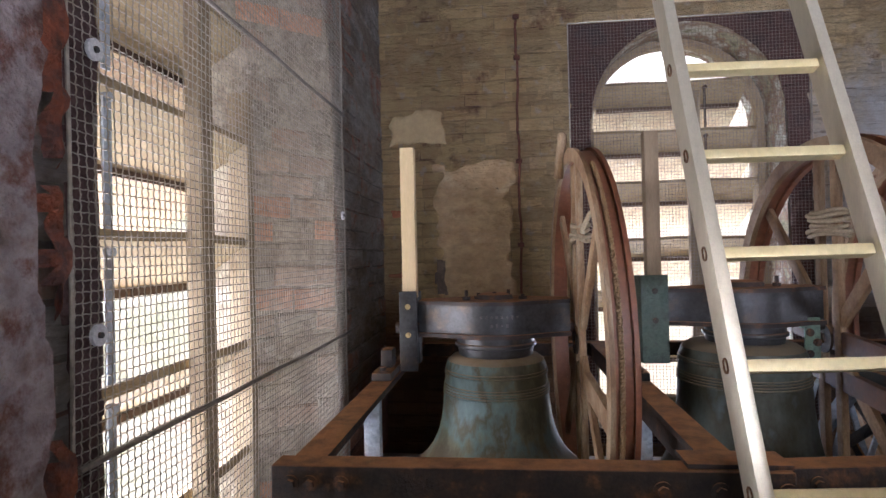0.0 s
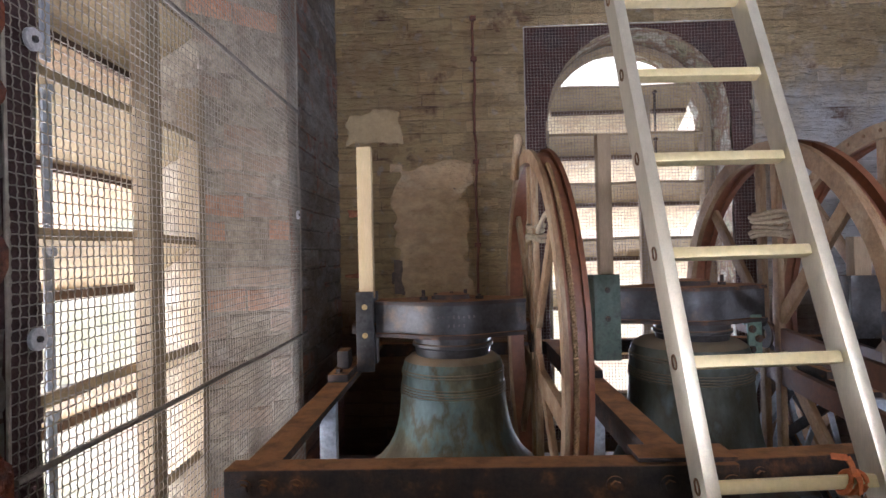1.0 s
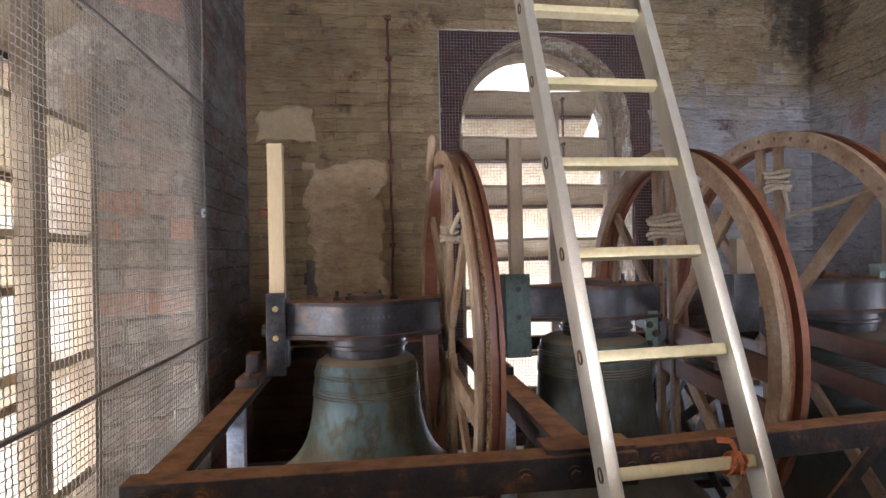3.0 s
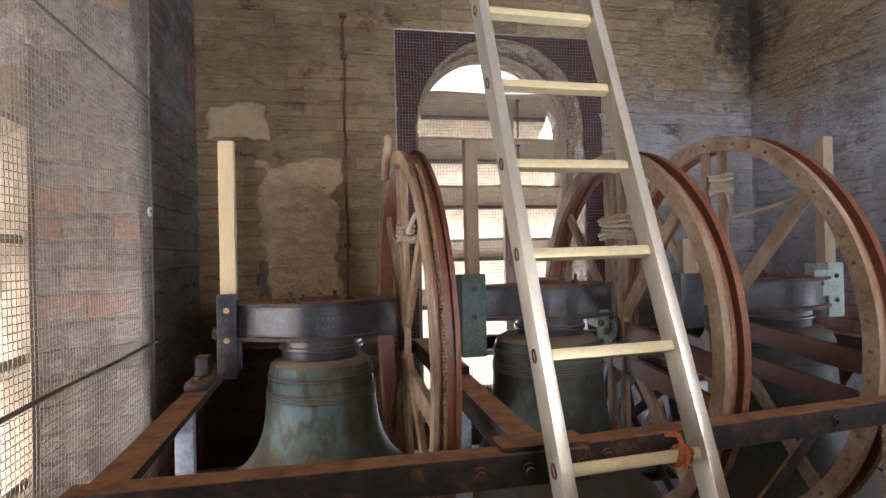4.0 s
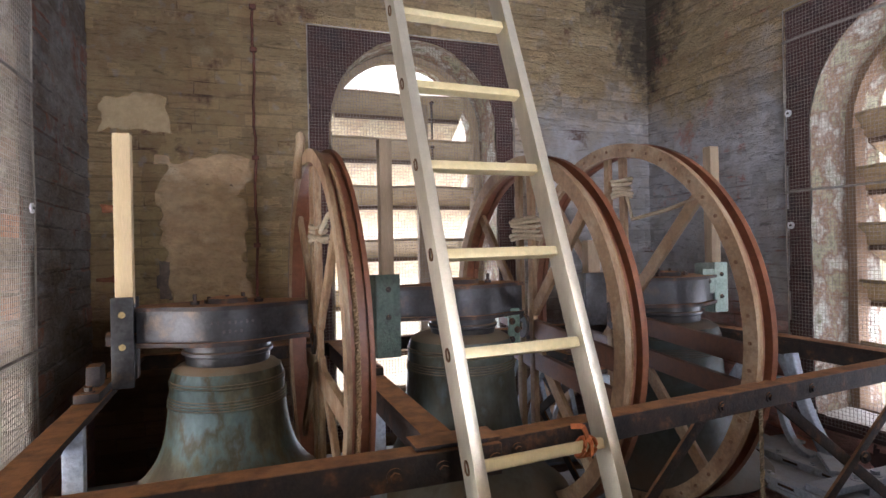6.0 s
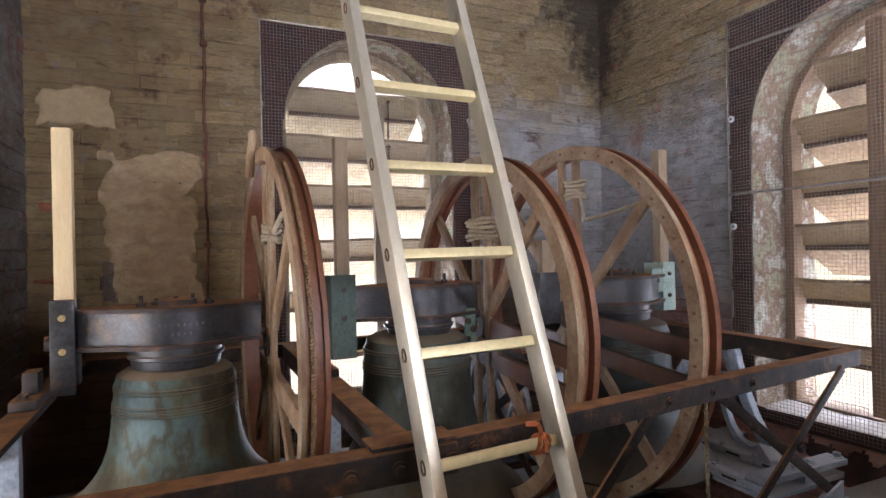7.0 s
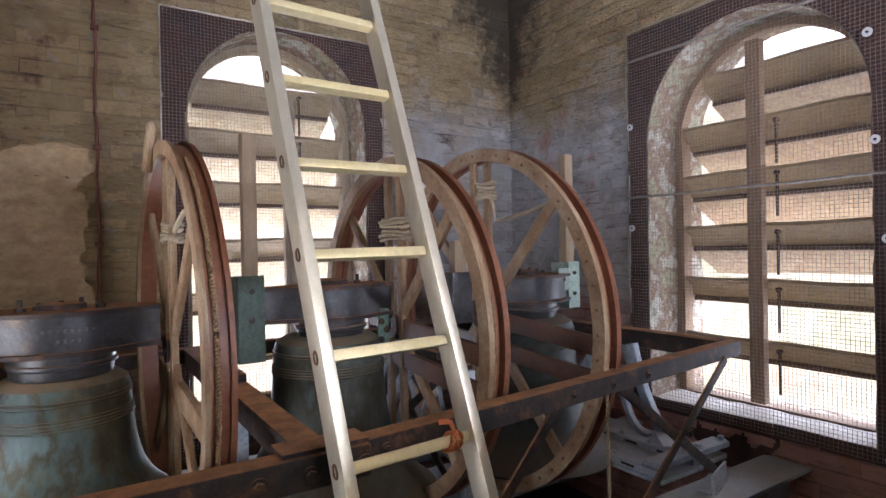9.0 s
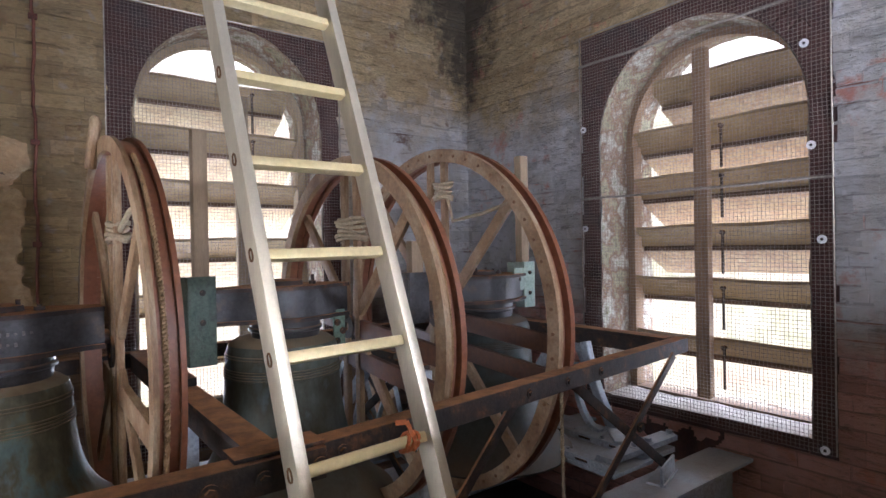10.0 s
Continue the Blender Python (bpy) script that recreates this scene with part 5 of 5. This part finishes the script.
solo("sill_ledge", bm, M_CONCRETE, "rough pale mortar ledge under the louvred opening", "ledge", "structure")

# ---------------------------------------------------------------- bricks
JOINT = 0.007


def brick_mesh(name, material, length, h, rng):
    """A worn brick face that stands a little proud of the wash, its arrises rounded unevenly. x along, z up, y into the wall."""
    j = lambda s: rng.uniform(-s, s)
    b = 0.011
    back = [(-length / 2 + j(.003), 0.002, -h / 2 + j(.005)), (length / 2 + j(.003), 0.002, -h / 2 + j(.005)), (length / 2 + j(.003), 0.002, h / 2 + j(.005)), (-length / 2 + j(.003), 0.002, h / 2 + j(.005))]
    mid = [(x * 0.99, -0.004 + j(.002), z * 0.94) for x, y, z in back]
    front = [(x - math.copysign(0.003 + j(.002), x), -0.008 + j(.002), z - math.copysign(b + j(.004), z)) for x, y, z in back]
    v = back + mid + front + [(j(length * 0.2), -0.009 + j(.002), j(h * 0.2))]
    f = []
    for o in (0, 4):
        for i in range(4):
            f.append((o + i, o + (i + 1) % 4, o + 4 + (i + 1) % 4, o + 4 + i))
    f += [(8 + i, 8 + (i + 1) % 4, 12) for i in range(4)]
    me = bpy.data.meshes.new(name)
    me.from_pydata(v, [], f)
    me.materials.append(material)
    me.shade_smooth()
    me.set_sharp_from_angle(angle=radians(24))
    return me


def lay(wall_name, material, near, seed, turn, bare=None, course=0.085, long=0.235):
    """Courses of brick over a wall's face; those in the stretch near = (u0, u1, z0, z1) are parts, the rest one joined skin.
    Inside bare = (u0, u1, z0, z1) the wall was never limewashed."""
    w, place, u0, u1, z0, z1, o = WALLS[wall_name]
    if wall_name in ("wall_north", "wall_south"):
        u0, u1 = XW, XE
    rng = random.Random(seed)
    lengths = (long, long / 2, long * 0.75)
    lib = {(L, m): [brick_mesh("brick", m, L - 0.003, course - JOINT, rng) for k in range(7)] for L in lengths for m in (material, M_BARE)}
    joined = {}
    c = (o[0] + o[1]) / 2
    row, made = 0, 0
    z = 0.0
    rotm = Matrix.Rotation(turn, 4, "Z")
    in_bare = lambda u, zz: bare and bare[0] < u < bare[1] and bare[2] < zz < bare[3]

    def put(me, mt, m, uc, zc):
        nonlocal made
        if near[0] <= uc <= near[1] and near[2] <= zc <= near[3] and made < 290:
            ob = new("brick", me)
            ob.parent = w
            ob.matrix_basis = m
            made += 1
        else:
            co, fa = joined.setdefault(mt.name, (mt, [], []))[1:]
            n = len(co)
            co.extend(tuple(m @ v.co) for v in me.vertices)
            fa.extend(tuple(n + i for i in p.vertices) for p in me.polygons)

    while z + course < z1:
        zc = z + course / 2
        u = u0 - (long / 2 if row % 2 else 0.0) - rng.uniform(0, 0.03)
        head = row % 4 == 1
        half = max(arch_half(o, z), arch_half(o, z + course), arch_half(o, zc)) + (0.005 if z < o[3] else 0.12)
        half = half if arch_half(o, z) or arch_half(o, zc) or (o[3] < z < o[3] + (o[1] - o[0]) / 2 + 0.12) else 0.0
        while u < u1:
            L = long / 2 if head else (long if rng.random() < 0.8 else long * 0.75)
            a, b = u, u + L
            u = b
            a, b = max(a, u0 + 0.003), min(b, u1 - 0.003)
            if half:
                if (a + b) / 2 < c:
                    b = min(b, c - half)
                else:
                    a = max(a, c + half)
            pieces = [(a, b)]
            if bare and bare[2] < zc < bare[3]:
                for e in bare[:2]:
                    if a + 0.02 < e < b - 0.02:
                        pieces = [(a, e), (e, b)]
            for a, b in pieces:
              if b - a < 0.02:
                  continue
              uc = (a + b) / 2
              mt = M_BARE if in_bare(uc, zc) else material
              if wall_name == "wall_north" and mt is material and rng.random() < 0.06:
                  continue
              me = rng.choice(lib[L, mt])
              tilt = Matrix.Rotation(rng.uniform(-0.014, 0.014), 4, "Y")
              zz = zc + 0.010 * noise.noise(Vector((uc * 1.3, zc * 2, seed)))
              m = Matrix.Translation(place(uc, zz, rng.uniform(-0.004, 0.003))) @ rotm @ tilt @ Matrix.Diagonal(((b - a) / L, 1, 1, 1))
              put(me, mt, m, uc, zc)
        z += course
        row += 1
    # voussoirs round the arch
    r = (o[1] - o[0]) / 2
    nv = int(math.pi * (r + 0.055) / course)
    flip = 1 if place in (place_n, place_w) else -1
    for k in range(nv):
        t = math.pi * (k + 0.5) / nv
        if bare and o[3] + (r + 0.12) * math.sin(t) > bare[3]:
            continue
        mt = M_BARE if bare else material
        me = rng.choice(lib[long / 2, mt])
        m = Matrix.Translation(place(c - (r + 0.062) * math.cos(t), o[3] + (r + 0.062) * math.sin(t), 0.004)) @ rotm @ Matrix.Rotation(flip * t, 4, "Y")
        put(me, mt, m, near[0], near[2])
    if bare:
        bm = B()
        n = 28
        us = [c - r * math.cos(math.pi * k / n) for k in range(n + 1)]
        tp = [o[3] + r * math.sin(math.pi * k / n) for k in range(n + 1)]
        quads = [((bare[0], bare[2]), (o[0], bare[2]), (o[0], bare[3]), (bare[0], bare[3])), ((o[1], bare[2]), (bare[1], bare[2]), (bare[1], bare[3]), (o[1], bare[3]))]
        quads += [((us[k], tp[k]), (us[k + 1], tp[k + 1]), (us[k + 1], max(bare[3], tp[k + 1])), (us[k], max(bare[3], tp[k]))) for k in range(n)]
        if bare[2] < o[2]:
            quads.append(((o[0], bare[2]), (o[1], bare[2]), (o[1], o[2]), (o[0], o[2])))
        for q in quads:
            bm.faces.new([bm.verts.new(place(u, zz, 0.0025)) for u, zz in q])
        bmesh.ops.remove_doubles(bm, verts=bm.verts, dist=1e-5)
        part("bare_margin", bm, M_BARE, w, "dark bare margin never limewashed", False)
    for mt, co, fa in joined.values():
        me = bpy.data.meshes.new("brick_facing")
        me.from_pydata(co, [], fa)
        me.materials.append(mt)
        me.shade_smooth()
        me.set_sharp_from_angle(angle=radians(24))
        ob = new("brick_facing", me)
        ob.parent = w
        tagged(ob, "uneven old brick facing", kind="stuff")


def jamb(wall_name, splay, deep, course=0.105):
    """The splayed northern side of the west opening: a rough skin of masonry with worn, half-washed bricks on it."""
    w, place, u0, u1, z0, z1, o = WALLS[wall_name]
    c = (o[0] + o[1]) / 2
    bm = B()
    prev = None
    crown = o[3] + (o[1] - o[0]) / 2 - 0.06
    for k in range(61):
        z = o[2] + (crown - o[2]) * k / 60
        e = c + arch_half(o, z)
        line = []
        for i in range(13):
            f = min(1.0, i / 8)
            d = -deep * f - (0.0 if i <= 8 else (THICK - deep) * (i - 8) / 4)
            nz = 0.012 * noise.noise(Vector((f * 4, z * 7, d * 8)))
            line.append(bm.verts.new(place(max(c, e - splay * f) - nz - 0.006, z, d)))
        if prev:
            for i in range(12):
                bm.faces.new((prev[i], prev[i + 1], line[i + 1], line[i]))
        prev = line
    part("splayed_jamb", bm, M_JAMB[1], w, "rough half-washed masonry of a splayed jamb")
    rng = random.Random(77)
    run = math.hypot(splay, deep)
    lib = [[brick_mesh("brick", m, 0.2, course - 0.016, rng) for k in range(4)] for m in M_JAMB]
    turn = Matrix.Rotation(math.atan2(splay, deep), 4, "Z")
    z, row = o[2] + 0.01, 0
    while z + course < crown - 0.12:
        e = c + arch_half(o, z + course)
        t = 0.004
        for L in (0.21, 0.19) if row % 2 else (0.10, 0.20, 0.10):
            f = (t + L / 2) / run
            me = rng.choice(lib[rng.choice((0, 1, 1, 1, 2, 2))])
            if rng.random() < 0.85:
                ob = new("brick", me)
                ob.parent = w
                p = place(e - splay * f - 0.010 + rng.uniform(-0.004, 0.003), z + course / 2 + rng.uniform(-0.006, 0.006), -deep * f)
                ob.matrix_basis = Matrix.Translation(p) @ turn @ Matrix.Rotation(rng.uniform(-0.03, 0.03), 4, "Y") @ Matrix.Diagonal((L * 0.95 / 0.2, 1.3, 1, 1))
            t += L
        z += course
        row += 1


lay("wall_north", M_BRICK_N, (-0.81, 0.58, EYE - 0.4, EYE + 1.8), 11, 0.0, (0.445, 1.925, EYE - 1.25, EYE + 1.48), 0.085, 0.29)
lay("wall_east", M_BRICK_E, (0.2, 3.8, EYE - 1.3, EYE + 1.6), 12, -math.pi / 2, (1.053, 2.556, EYE - 1.04, EYE + 1.40))
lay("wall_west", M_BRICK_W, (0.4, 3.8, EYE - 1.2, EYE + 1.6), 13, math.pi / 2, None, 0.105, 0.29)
lay("wall_south", M_BRICK_N, (9.0, 9.1, 0, 0.1), 14, math.pi)
jamb("wall_west", 0.27, 0.30)
